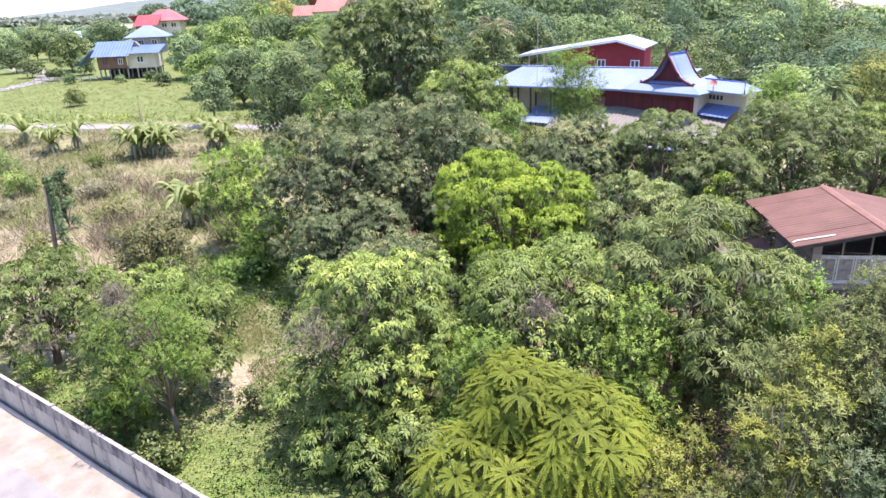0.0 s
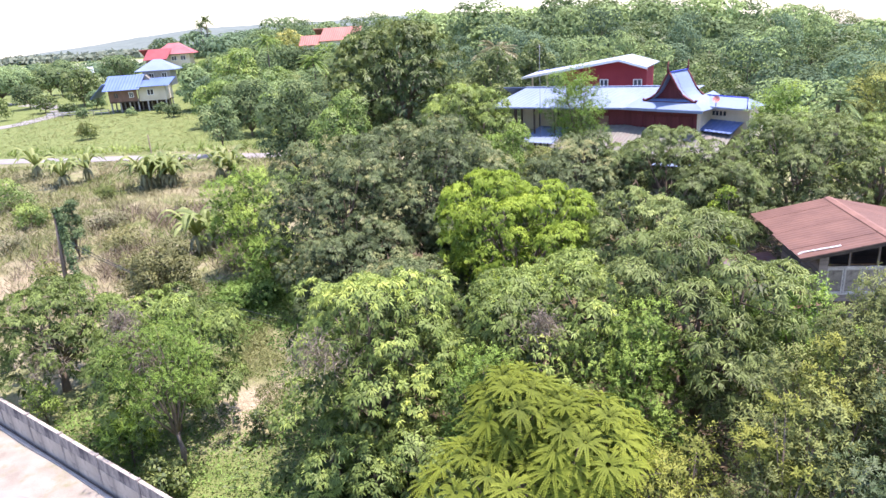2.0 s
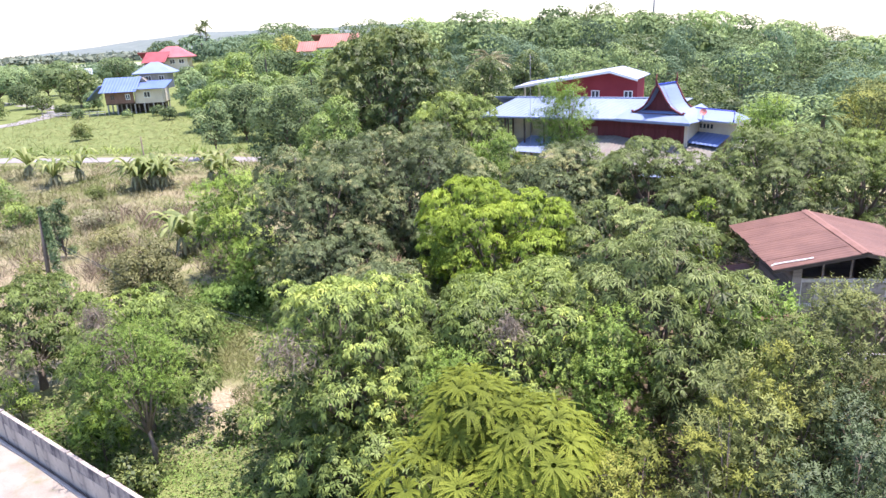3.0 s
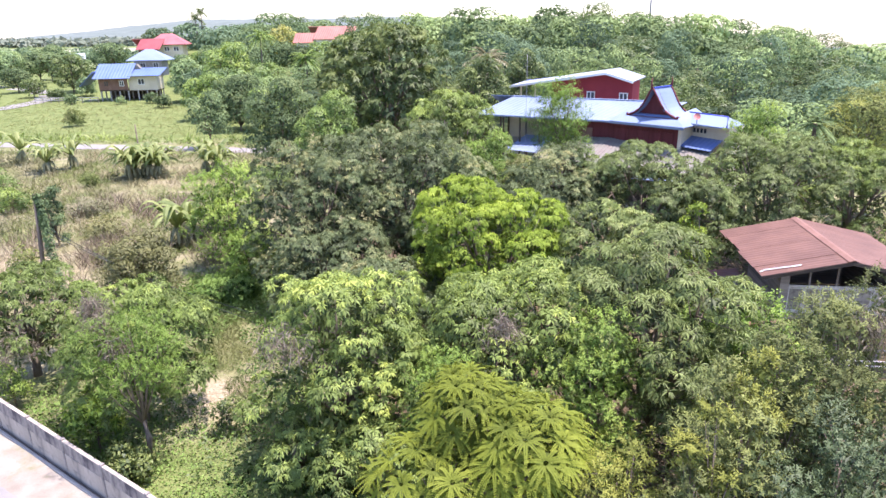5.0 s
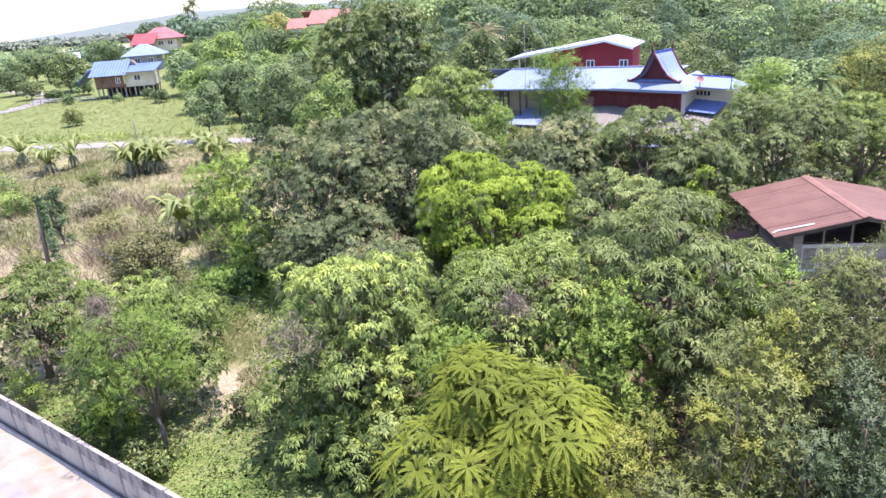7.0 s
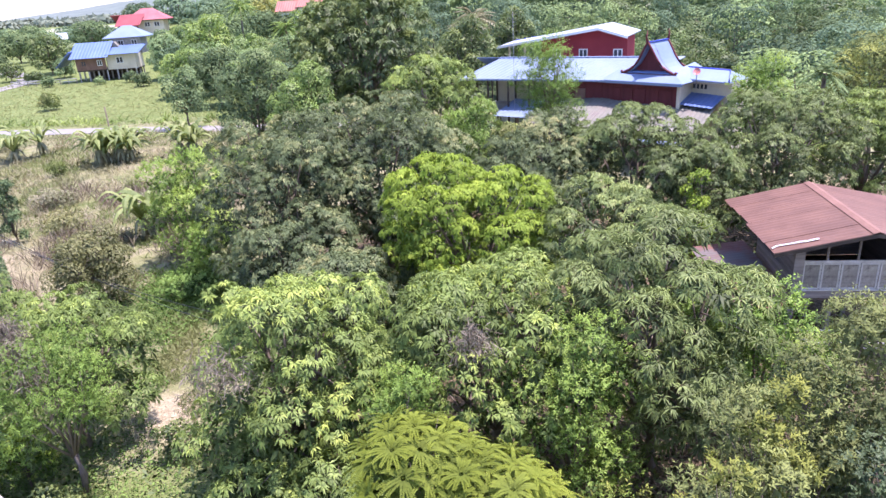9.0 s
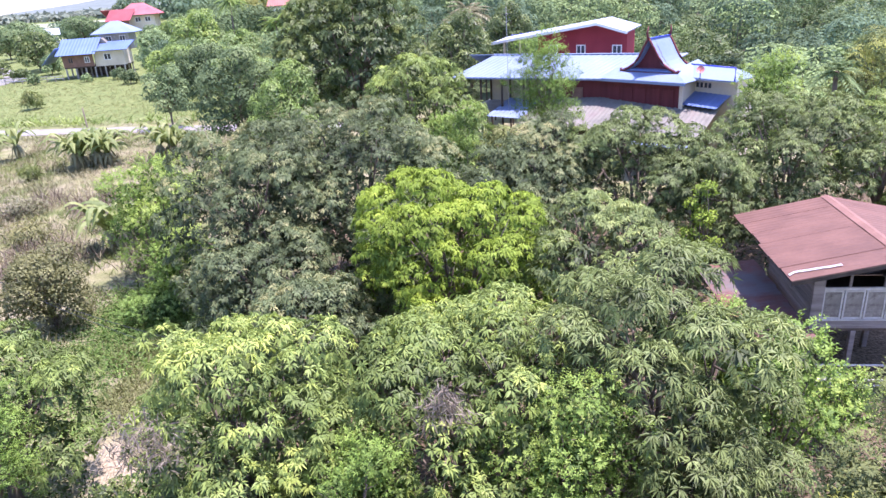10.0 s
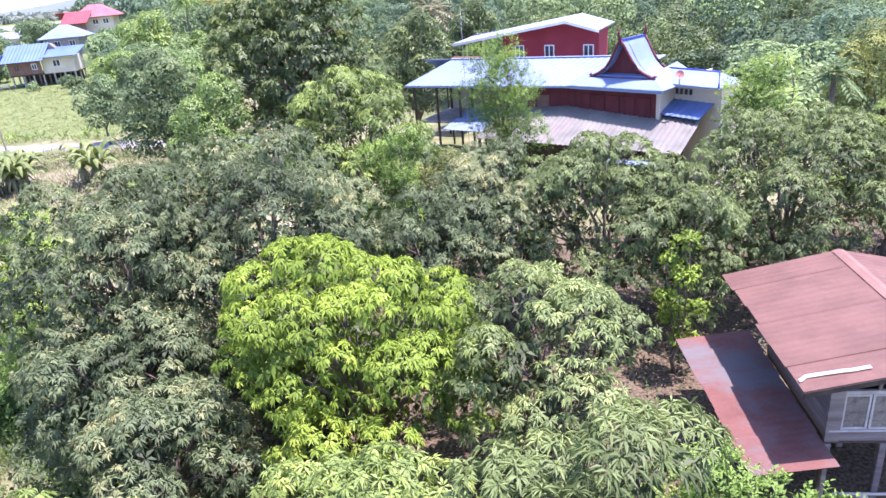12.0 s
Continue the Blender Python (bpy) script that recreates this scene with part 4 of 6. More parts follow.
def wooden_house():
    gz = 0.0
    house = thing("wooden_house", pose(13.87, 25.44, gz, 0, 0, -7.3), "old grey timber stilt house with a rust-red sheet roof", "house")
    eave, ridge, half, far = 4.28, 5.02, 3.45, 6.6
    # roof: strips of sheet laid side by side on both slopes, a ridge cap, and a sealing strip
    strips = 6
    ragged = random.Random(9)
    roof = part("roof", prism([(0.1, eave - 0.05), (half, ridge - 0.06), (2 * half - 0.1, eave - 0.05), (2 * half - 0.1, eave - 0.10), (half, ridge - 0.11), (0.1, eave - 0.10)], 1, 0.05, far - 0.05), DARKWOOD, house)
    for s in range(strips):
        y0, y1 = far * s / strips, far * (s + 1) / strips + 0.06
        lift = 0.005 * (s % 2)
        u, tilt = ragged.uniform(-0.06, 0.05), ragged.uniform(-0.004, 0.008)
        part("sheet", corrugated((u, y1, eave + lift + u * 0.21), (u, y0, eave + lift + u * 0.21 + tilt), (half, y1, ridge + lift), 0.25, 0.009), RUST, roof)
        part("sheet", corrugated((2 * half, y0, eave + lift), (2 * half, y1, eave + lift), (half, y0, ridge + lift), 0.25, 0.009), RUST, roof)
    part("ridge_cap", prism([(half - 0.2, ridge - 0.005), (half, ridge + 0.06), (half + 0.2, ridge - 0.005), (half, ridge + 0.035)], 1, -0.03, far + 0.03), RUST_PALE, house, "paler rust-red ridge cap")
    k = (ridge - eave) / half
    strip = bmesh.new()
    rnd = random.Random(5)
    line = []
    for i in range(9):
        u = 0.03 + 1.62 * i / 8
        y = 0.55 - 0.10 * i / 8 + rnd.uniform(-0.012, 0.012) - (0.14 if i == 0 else 0)
        line.append((u, y, eave + k * u + 0.045))
    for a, b in zip(line, line[1:]):
        w = 0.07
        q = [strip.verts.new((p[0], p[1] + s, p[2])) for p, s in ((a, -w), (b, -w), (b, w), (a, w))]
        strip.faces.new(q)
    bmesh.ops.solidify(strip, geom=strip.faces[:], thickness=0.012)
    part("sealing_strip", strip, WHITE, house, "white sealing strip on the roof")
    for u0, u1 in ((0.0, half), (2 * half, half)):
        bm = prism([(u0, eave - 0.02), (u1, ridge - 0.02), (u1, ridge - 0.16), (u0, eave - 0.16)], 1, -0.02, 0.02)
        part("bargeboard", bm, DARKWOOD, house)
    # body
    w0, w1, f0, f1 = 1.25, 5.65, 1.15, 5.6
    low, sill, head = 1.95, 2.32, 3.42
    for i in range(3):
        z = low + 0.125 * i
        part("board", slab([((w0, f0 - 0.02, z), (w1, f0 + 0.02, z + 0.118))]), OLDWOOD, house)
    for x in (w0, w1):
        for i in range(11):
            z = low + 0.2 * i
            part("board", slab([((x - 0.02, f0 + 0.05, z), (x + 0.02, f1, z + 0.19))]), OLDWOOD, house)
    part("back_wall", slab([((w0, f1, low), (w1, f1 + 0.04, 4.2))]), OLDWOOD, house)
    part("floor", slab([((w0, f0 + 0.03, low - 0.12), (w1, f1, low - 0.01))]), DARKWOOD, house)
    part("sill", slab([((w0, f0 - 0.08, sill - 0.05), (w1, f0 + 0.02, sill))]), PALEWOOD, house)
    for i in range(6):
        x = 1.52 + 0.69 * i
        leaf = part("window", slab(framed(0.66, head - sill - 0.02, 0.05, 0.06, 0)), PALEWOOD, house)
        leaf.location = (x, f0 - 0.04, sill + 0.01)
        pane = part("pane", slab([((0.06, 0.018, 0.06), (0.60, 0.03, head - sill - 0.08))]), OLDGLASS, leaf)
        pane.location = (0, 0, 0)
        pane["label"] = "dusty pale window board"
    part("beam", slab([((w0, f0 - 0.04, head), (w1, f0 + 0.04, head + 0.1))]), PALEWOOD, house)
    for x in (w0, 2.35, 3.45, 4.55, w1):
        part("strut", slab([((x - 0.04, f0 - 0.03, head + 0.1), (x + 0.04, f0 + 0.03, min(eave + k * min(x, 2 * half - x), ridge) - 0.12))]), OLDWOOD, house)
    for x in (w0 + 0.05, 2.7, 4.2, w1 - 0.05):
        for y in (f0 + 0.08, 3.3, f1 - 0.08):
            part("stilt", slab([((x - 0.09, y - 0.09, -0.2), (x + 0.09, y + 0.09, low - 0.12))], 0.015), OLDWOOD, house)
    part("corner_post", slab([((w0 - 0.08, f0 - 0.06, low), (w0 + 0.28, f0 + 0.04, 4.2))]), OLDWOOD, house)
    # lean-to roof on the side: two runs of sheet at slightly different slopes, with posts
    b, la, lb = 0.8, 2.15, 2.45

    def low_eave(y):
        return -1.19 - 0.047 * (y + 0.5)
    lean = part("lean_to", slab([((-1.05 + i * 0.5, -0.4, la + 0.15 * (0.15 + i * 0.5) - 0.09), (-0.98 + i * 0.5, 6.0, la + 0.15 * (0.15 + i * 0.5) - 0.03)) for i in range(4)]), DARKWOOD, house)
    for s in range(5):
        y0, y1 = -0.45 + 6.6 * s / 5, -0.45 + 6.6 * (s + 1) / 5 + 0.05
        u = ragged.uniform(-0.05, 0.04)
        part("sheet", corrugated((low_eave(y1) + u, y1, la), (low_eave(y0) + u, y0, la + 0.004 * (s % 2)), (b, y1, lb), 0.25, 0.009), RUST_LOW, lean, "rust-red sheet worn to grey")
    for y in (-0.3, 2.6):
        part("post", slab([((-1.1, y - 0.06, -0.2), (-0.98, y + 0.06, la - 0.02))], 0.01), OLDWOOD, house)
    part("post", slab([((0.5, -0.36, -0.2), (0.62, -0.24, lb - 0.1))], 0.01), OLDWOOD, house)
    # rails and clutter of the open ground floor
    for z, y in ((0.75, -0.35), (0.5, -0.3), (1.05, 0.1)):
        bm = slab([((1.1, y, z), (5.9, y + 0.05, z + 0.05))])
        part("rail", bm, PALEWOOD, house)
    return house


wooden_house()


def sack(x, y, size, seed):
    rng = np.random.default_rng(seed)
    bm = bmesh.new()
    bmesh.ops.create_icosphere(bm, subdivisions=3, radius=size)
    for v in bm.verts:
        v.co.z *= 1.25
        v.co += v.normal * 0.10 * size * noise.noise(v.co * 4 / size * 0.3 + Vector((seed, 0, 0)))
        v.co.z = max(v.co.z, -size)
    for f in bm.faces:
        f.smooth = True
    ob = part("sack", bm, CREAM)
    ob.location = (x, y, ground_at(x, y) + size)
    tagged(ob, "pale bulging sack standing under the house", "sack")


sack(15.5, 25.6, 0.28, 3)
sack(16.1, 25.9, 0.24, 8)

# ---- red house with the blue roofs ----


def red_house():
    o = Vector((3.7, 65.8, 0))
    m = Matrix.Translation(o) @ Matrix.Rotation(radians(-30), 4, "Z")
    home = thing("red_house", m, "long red Thai house with pale blue roofs", "house")
    # local x runs along the front eave to the east end, local y goes back from it
    length, depth, eave, ridge = 16.5, 7.0, 6.25, 7.75
    part("roof", corrugated((0, 0, eave), (length, 0, eave), (2.6, depth / 2, ridge), 0.5, 0.03, 0.05), BLUEROOF, home, "pale blue roof sheet")
    part("hip", plate(((0, 0, eave), (0, depth, eave), (2.6, depth / 2, ridge))), BLUEROOF, home)
    part("back_roof", corrugated((length, depth, eave), (0, depth, eave), (length, depth / 2, ridge), 0.5, 0.03, 0.05), BLUEROOF, home)
    part("ridge_cap", slab([((2.4, depth / 2 - 0.2, ridge - 0.01), (length, depth / 2 + 0.2, ridge + 0.03))], 0.03), BLUEROOF, home)
    part("eave_board", slab([((0, -0.05, eave - 0.13), (length, -0.01, eave - 0.01))]), BLUEROOF, home)
    # enclosed part, raised on the ground floor
    part("wall", slab([((9.8, 1.1, 3.1), (length - 1.0, 1.25, eave + 0.2))]), DARKRED, home, "dark red boarded wall")
    part("wall", slab([((9.8, 1.25, 0.0), (9.95, depth - 0.6, eave + 0.2))]), DARKRED, home)
    part("wall", slab([((9.8, depth - 0.75, 0), (length - 1, depth - 0.6, eave + 0.2))]), DARKRED, home)
    part("wall", slab([((length - 1.0, 1.1, 0), (length - 0.85, depth - 0.6, eave + 0.2))]), CREAM, home, "cream plaster end wall")
    part("ground_floor", slab([((9.9, 1.3, 0.0), (length - 1.1, 1.45, 3.08))]), CREAM, home)
    part("door", slab([((10.6, 1.02, 3.3), (11.5, 1.09, 5.4))]), BROWNWALL, home, "brown wooden door")
    # open carport under the west end
    for x in (0.6, 2.6, 4.6, 6.6, 8.6):
        for y in (0.4, depth - 0.5):
            part("post", slab([((x - 0.07, y - 0.07, 0), (x + 0.07, y + 0.07, eave + 0.1))]), DARKWOOD, home)
    part("carport_wall", slab([((0.6, depth - 0.35, 3.2), (9.6, depth - 0.25, eave))]), CREAM, home, "cream plaster wall behind the carport")
    part("deck", slab([((0.3, 1.6, 3.0), (9.7, depth - 0.3, 3.2))]), CAST, home)

    # projecting wing with a steep curved Thai gable over a hipped skirt
    w = Matrix.Translation((14.6, 59.9, 0)) @ Matrix.Rotation(radians(-47), 4, "Z")
    wing = thing("house_wing", w, "dark red Thai house wing with a steep curved gable", "house")
    wl = 8.0
    e, g0, top = 6.3, 6.8, 9.15
    cx, gw, yg = 4.35, 2.1, 1.7
    # skirt roof
    for p0, p1, p2, p3, nm in (((-0.3, 0, e), (wl, 0, e), (wl - 1.8, yg, g0 + 0.15), (0.9, yg, g0 + 0.15), "skirt_roof"), ((wl, 0, e), (wl, 5.2, e), (wl - 1.8, 5.2, g0 + 0.5), (wl - 1.8, yg, g0 + 0.15), "skirt_roof"), ((-0.3, 5, e), (-0.3, 0, e), (0.9, yg, g0 + 0.15), (0.9, 5, g0 + 0.15), "skirt_roof")):
        part(nm, plate((p0, p1, p2, p3), 0.06), BLUEROOF, wing)
    part("eave_board", slab([((-0.3, -0.05, e - 0.22), (wl, 0.0, e - 0.02))]), BLUEROOF, wing)
    # steep curved main roof: outline from eave to ridge, concave
    prof = []
    for i in range(9):
        t = i / 8
        prof.append((gw * (1 - t) ** 1.0 * (1 - 0.22 * math.sin(math.pi * t)), g0 + (top - g0) * t ** 1.25))
    for s in (-1, 1):
        bm = bmesh.new()
        rows = []
        for x, z in prof:
            rows.append([bm.verts.new((cx + s * x, yg - 0.45 - 0.25 * (z - g0) / 2.5, z)), bm.verts.new((cx + s * x, yg + 2.3, z))])
        for a, b in zip(rows, rows[1:]):
            bm.faces.new((a[0], a[1], b[1], b[0]))
        bmesh.ops.recalc_face_normals(bm, faces=bm.faces[:])
        bmesh.ops.solidify(bm, geom=bm.faces[:], thickness=0.08)
        part("gable_roof", bm, BLUEROOF, wing)
        # carved bargeboard following the curve, with an upturned foot
        pts = [(cx + s * (gw + 0.35), yg - 0.5, g0 + 0.12), (cx + s * (gw + 0.12), yg - 0.5, g0 - 0.05)] + [(cx + s * x, yg - 0.5 - 0.25 * (z - g0) / 2.5, z + 0.06) for x, z in prof]
        part("bargeboard", tube_mesh("bargeboard", [([(x_, yg + 2.3, z_) for x_, _, z_ in pts], 0.1, 0.08)], 5), DARKRED, wing)
        part("bargeboard", tube_mesh("bargeboard", [(pts, 0.11, 0.09)], 5), DARKRED, wing, "dark red carved bargeboard")
    part("finial", tube_mesh("finial", [([(cx, yg - 0.75, top), (cx, yg - 0.95, top + 0.45), (cx, yg - 0.8, top + 0.95)], 0.13, 0.02)], 5), DARKRED, wing)
    part("finial", tube_mesh("finial", [([(cx, yg + 2.3, top), (cx, yg + 2.5, top + 0.4), (cx, yg + 2.4, top + 0.85)], 0.13, 0.02)], 5), DARKRED, wing)
    part("ridge_cap", slab([((cx - 0.1, yg - 0.6, top), (cx + 0.1, yg + 2.3, top + 0.08))]), BLUEEDGE, wing)
    tri = [(cx + x, z) for x, z in prof] + [(cx - x, z) for x, z in prof[::-1][1:]]
    part("gable_wall", prism(tri, 1, yg, yg + 0.1), DARKRED, wing, "dark red gable panel")
    part("gable_ledge", slab([((cx - gw - 0.25, yg - 0.5, g0 - 0.02), (cx + gw + 0.25, yg + 0.0, g0 + 0.12))], 0.02), BLUEDEEP, wing, "blue ledge under the gable")
    part("gable_ledge", slab([((cx - gw - 0.35, yg - 0.6, g0 - 0.2), (cx + gw + 0.35, yg - 0.1, g0 - 0.04))], 0.02), DARKRED, wing)
    part("wall", slab([((0.4, 0.9, 3.2), (wl - 0.7, 1.02, e + 0.1))]), DARKRED, wing)
    part("wall", slab([((wl - 0.82, 1.02, 0), (wl - 0.7, 8.3, e + 0.1))]), CREAM, wing, "cream plaster side wall")
    part("corner_post", slab([((wl - 0.85, 0.78, 0), (wl - 0.6, 0.95, e))]), CREAM, wing)
    for i in range(5):
        part("shutter", slab([((1.2 + i * 1.15, 0.84, 4.0), (2.1 + i * 1.15, 0.89, 5.6))], 0.01), DARKRED, wing)
    part("ground_floor", slab([((0.4, 1.1, 0), (wl - 0.9, 1.2, 3.2))]), CREAM, wing)

    # flat blue awning and the grey corrugated verandah roof in front
    q = Matrix.Translation((12.9, 63.0, 0)) @ Matrix.Rotation(radians(-37.5), 4, "Z")
    ver = thing("verandah_roof", q, "grey corrugated verandah roof before the red house", "roof")
    for i in range(8):
        x0 = -1.2 + 1.8 * i
        part("sheet", corrugated((x0, -5.6, 3.15), (x0 + 1.84, -5.6, 3.15), (x0, 0, 4.8), 0.36, 0.05, 0.02), FIBRE, ver)
    part("gutter", slab([((-1.2, -0.1, 4.84), (13.2, 0.12, 4.95))]), FIBRE, ver)
    for x in (-1.0, 2.4, 5.8, 9.2, 12.6):
        part("post", slab([((x - 0.08, -5.4, 0), (x + 0.08, -5.24, 3.15))]), DARKWOOD, ver)
    part("awning", corrugated((-4.9, -4.4, 3.3), (-1.3, -4.4, 3.3), (-4.9, -0.6, 4.2), 0.4, 0.03, 0.03), BLUEROOF, ver, "pale blue awning sheet")
    part("front_wall", slab([((-1.0, -4.2, 0), (13, -4.05, 3.2))]), DARKWOOD, ver)
    part("water_tank_roof", slab([((8.6, -6.6, 2.5), (12.6, -5.7, 2.58))]), BLUEROOF, ver)
    # cream side building beside the wing
    r = Matrix.Translation((20.74, 56.15, 0)) @ Matrix.Rotation(radians(-52), 4, "Z")
    end = thing("side_house", r, "cream side building with a pale blue roof", "house")
    part("wall", slab([((-0.3, 0.95, 0), (3.6, 1.1, 6.5))]), CREAM, end)
    part("wall", slab([((3.45, 1.1, 0), (3.6, 3.2, 6.3))]), CREAM, end)
    for edge in (((-0.7, -0.2, 6.5), (4.0, -0.2, 6.38), (2.9, 1.8, 6.98), (-0.7, 1.8, 7.08)), ((4.0, -0.2, 6.38), (4.0, 2.7, 6.38), (2.9, 1.8, 6.98)), ((4.0, 2.7, 6.38), (-0.7, 2.7, 6.5), (-0.7, 1.8, 7.08), (2.9, 1.8, 6.98))):
        part("roof", plate(edge), BLUEROOF, end)
    part("ridge_cap", tube_mesh("ridge_cap", [([(-0.7, 1.8, 7.1), (2.9, 1.8, 7.0), (4.0, -0.2, 6.4)], 0.06, 0.06)], 6), BLUEEDGE, end, "deep blue ridge cap")
    part("side_roof", corrugated((-0.6, -0.9, 4.62), (3.2, -0.9, 4.5), (-0.6, 0.9, 5.3), 0.4, 0.03, 0.03), BLUEDEEP, end, "bright blue lean-to roof")
    part("soffit", slab([((-0.4, -0.1, 6.24), (3.9, 0.93, 6.29))]), WHITE, end, "white boarded soffit")
    part("eave_board", slab([((-0.7, -0.24, 6.3), (4.0, -0.2, 6.4))]), BLUEROOF, end)
    part("vent", slab([((0.4 + 0.33 * i, 0.91, 5.6), (0.6 + 0.33 * i, 0.94, 5.95)) for i in range(4)]), DARKGLASS, end)
    # dish on the roof
    bm = bmesh.new()
    bmesh.ops.create_uvsphere(bm, u_segments=20, v_segments=12, radius=1.0)
    bmesh.ops.delete(bm, geom=[v for v in bm.verts if v.co.z > -0.72], context="VERTS")
    bmesh.ops.solidify(bm, geom=bm.faces[:], thickness=0.03)
    dish = thing("satellite_dish", pose(21.3, 54.7, 6.45), "faded red satellite dish on the blue roof", "dish")
    d = part("bowl", bm, DISHRED, dish)
    d.matrix_local = pose(0, 0, 0.62, 62, 0, -20) @ Matrix.Translation((0, 0, 0.55)) @ Matrix.Diagonal((0.55, 0.55, 0.55, 1))
    part("stem", tube_mesh("stem", [([(0, 0, -0.6), (0, 0, 0.6)], 0.04, 0.04), ([(0, 0, 0.6), (-0.1, -0.6, 0.8)], 0.02, 0.02)]), STEEL, dish)

    # upper building behind: crimson end wall under a shallow white roof
    up = Matrix.Translation((8.7, 78.9, 0)) @ Matrix.Rotation(radians(-36.5), 4, "Z")
    hall = thing("upper_house", up, "crimson two-storey house with a shallow white roof", "house")
    L, ap = 14.6, 11.6
    zl, zt, zr = 8.0, 9.75, 8.95
    part("wall", prism([(4.6, 0), (L - 0.6, 0), (L - 0.6, zr - 0.25), (ap, zt - 0.22), (4.6, 8.45)], 1, 0.6, 0.75), REDWALL, hall, "crimson painted gable wall")
    part("wall", slab([((4.6, 0.75, 0), (4.75, 2.5, 8.3))]), REDWALL, hall)
    part("wall", slab([((L - 0.75, 0.75, 0), (L - 0.6, 2.5, 8.7))]), REDWALL, hall)
    part("roof", corrugated((0, 2.6, zl + 0.15), (0, -0.9, zl - 0.15), (ap, 2.6, zt + 0.15), 0.5, 0.03, 0.12), WHITEROOF, hall, "white roof sheet")
    part("roof", corrugated((L, -0.9, zr - 0.15), (L, 2.6, zr + 0.15), (ap, -0.9, zt - 0.15), 0.5, 0.03, 0.12), WHITEROOF, hall)
    # Added strips: the lens's blue colour fringe built behind the roof's top edge.
    for k in range(11):
        part("fringe_strip", slab([((0.3 + k, 2.6, zl + 0.05 + 0.125 * k), (1.3 + k, 2.7, zl + 0.34 + 0.125 * k))]), BLUEEDGE, hall, "deep blue strip for the lens colour fringe behind the white roof")
    part("fascia", prism([(0, zl - 0.36), (ap, zt - 0.36), (L, zr - 0.36), (L, zr - 0.12), (ap, zt - 0.12), (0, zl - 0.12)], 1, -1.0, -0.9), WHITE, hall, "white fascia board")
    for x in (5.9, 8.9, 12.6):
        win = part("window", slab(framed(0.95, 1.15, 0.08, 0.09, 1)), WHITE, hall, "white framed window")
        win.location = (x, 0.5, 6.35)
        for s in (0, 1):
            pane = part("pane", slab([((0.09 + 0.43 * s, 0.03, 0.09), (0.43 + 0.43 * s, 0.05, 1.06))]), DARKGLASS, win)
    for x in (0.5, 2.4):
        part("post", slab([((x, 0.6, 0), (x + 0.15, 0.75, zl + 0.1))]), CREAM, hall)
    part("balcony", slab([((0.3, 0.6, 5.0), (4.6, 4, 5.2))]), CAST, hall)
    porch = thing("side_porch", pose(7.0, 75.5, 0, 0, 0, -30), "small rust-red porch roof beside the upper house", "roof")
    part("roof", corrugated((0, 0, 6.1), (3.4, 0, 6.1), (0, 2.2, 6.8), 0.4, 0.03, 0.04), RUST, porch)
    for x in (0.2, 3.1):
        part("post", slab([((x, 0.1, 0), (x + 0.12, 0.22, 6.1)), ((x, 2.0, 0), (x + 0.12, 2.1, 6.7))]), DARKWOOD, porch)


red_house()


def mast(x, y, h, r, label):
    base = thing("mast", pose(x, y, ground_at(x, y)), label, "mast")
    part("pole", tube_mesh("pole", [([(0, 0, -0.2), (0, 0, h)], r, r * 0.7)]), STEEL, base)
    for i in range(4):
        z = h - 0.25 - 0.28 * i
        part("arm", tube_mesh("arm", [([(-0.35, 0, z), (0.35, 0, z)], r * 0.25, r * 0.25)], 5), STEEL, base)


mast(8.3, 62.6, 11.9, 0.022, "thin steel aerial mast beside the carport")
mast(96.0, 330, 46, 0.5, "tall pale transmission mast on the hill")


def tyre(x, y, z, tilt):
    bm = bmesh.new()
    rings, seg, R, r = 16, 8, 0.3, 0.11
    vs = [[bm.verts.new(((R + r * math.cos(b)) * math.cos(a), (R + r * math.cos(b)) * math.sin(a), r * math.sin(b))) for b in np.linspace(0, 2 * math.pi, seg, endpoint=False)] for a in np.linspace(0, 2 * math.pi, rings, endpoint=False)]
    for i in range(rings):
        for j in range(seg):
            f = bm.faces.new((vs[i][j], vs[(i + 1) % rings][j], vs[(i + 1) % rings][(j + 1) % seg], vs[i][(j + 1) % seg]))
            f.smooth = True
    ob = part("tyre", bm, DARKGLASS)
    ob.matrix_world = pose(x, y, z, tilt, 0, 20)
    tagged(ob, "black rubber tyre stacked in the carport", "tyre", "tyres in the carport")


for i in range(6):
    tyre(7.4 + 0.75 * i, 64.4 - 0.43 * i, 3.31, 0)
for i in range(4):
    tyre(7.9 + 0.75 * i, 64.1 - 0.43 * i, 3.53, 0)

# ---- houses across the field ----


def hip_roof(x0, x1, y0, y1, z0, z1, inset, thick=0.12):
    bm = bmesh.new()
    ym = (y0 + y1) / 2
    a = [bm.verts.new(p) for p in ((x0, y0, z0), (x1, y0, z0), (x1, y1, z0), (x0, y1, z0))]
    b = [bm.verts.new(p) for p in ((x0 + inset, ym, z1), (x1 - inset, ym, z1))]
    bm.faces.new((a[0], a[1], b[1], b[0]))
    bm.faces.new((a[2], a[3], b[0], b[1]))
    bm.faces.new((a[1], a[2], b[1]))
    bm.faces.new((a[3], a[0], b[0]))
    low = [bm.verts.new(v.co - Vector((0, 0, thick))) for v in a]
    bm.faces.new(low[::-1])
    for i in range(4):
        j = (i + 1) % 4
        bm.faces.new((low[i], low[j], a[j], a[i]))
    bmesh.ops.recalc_face_normals(bm, faces=bm.faces[:])
    return bm


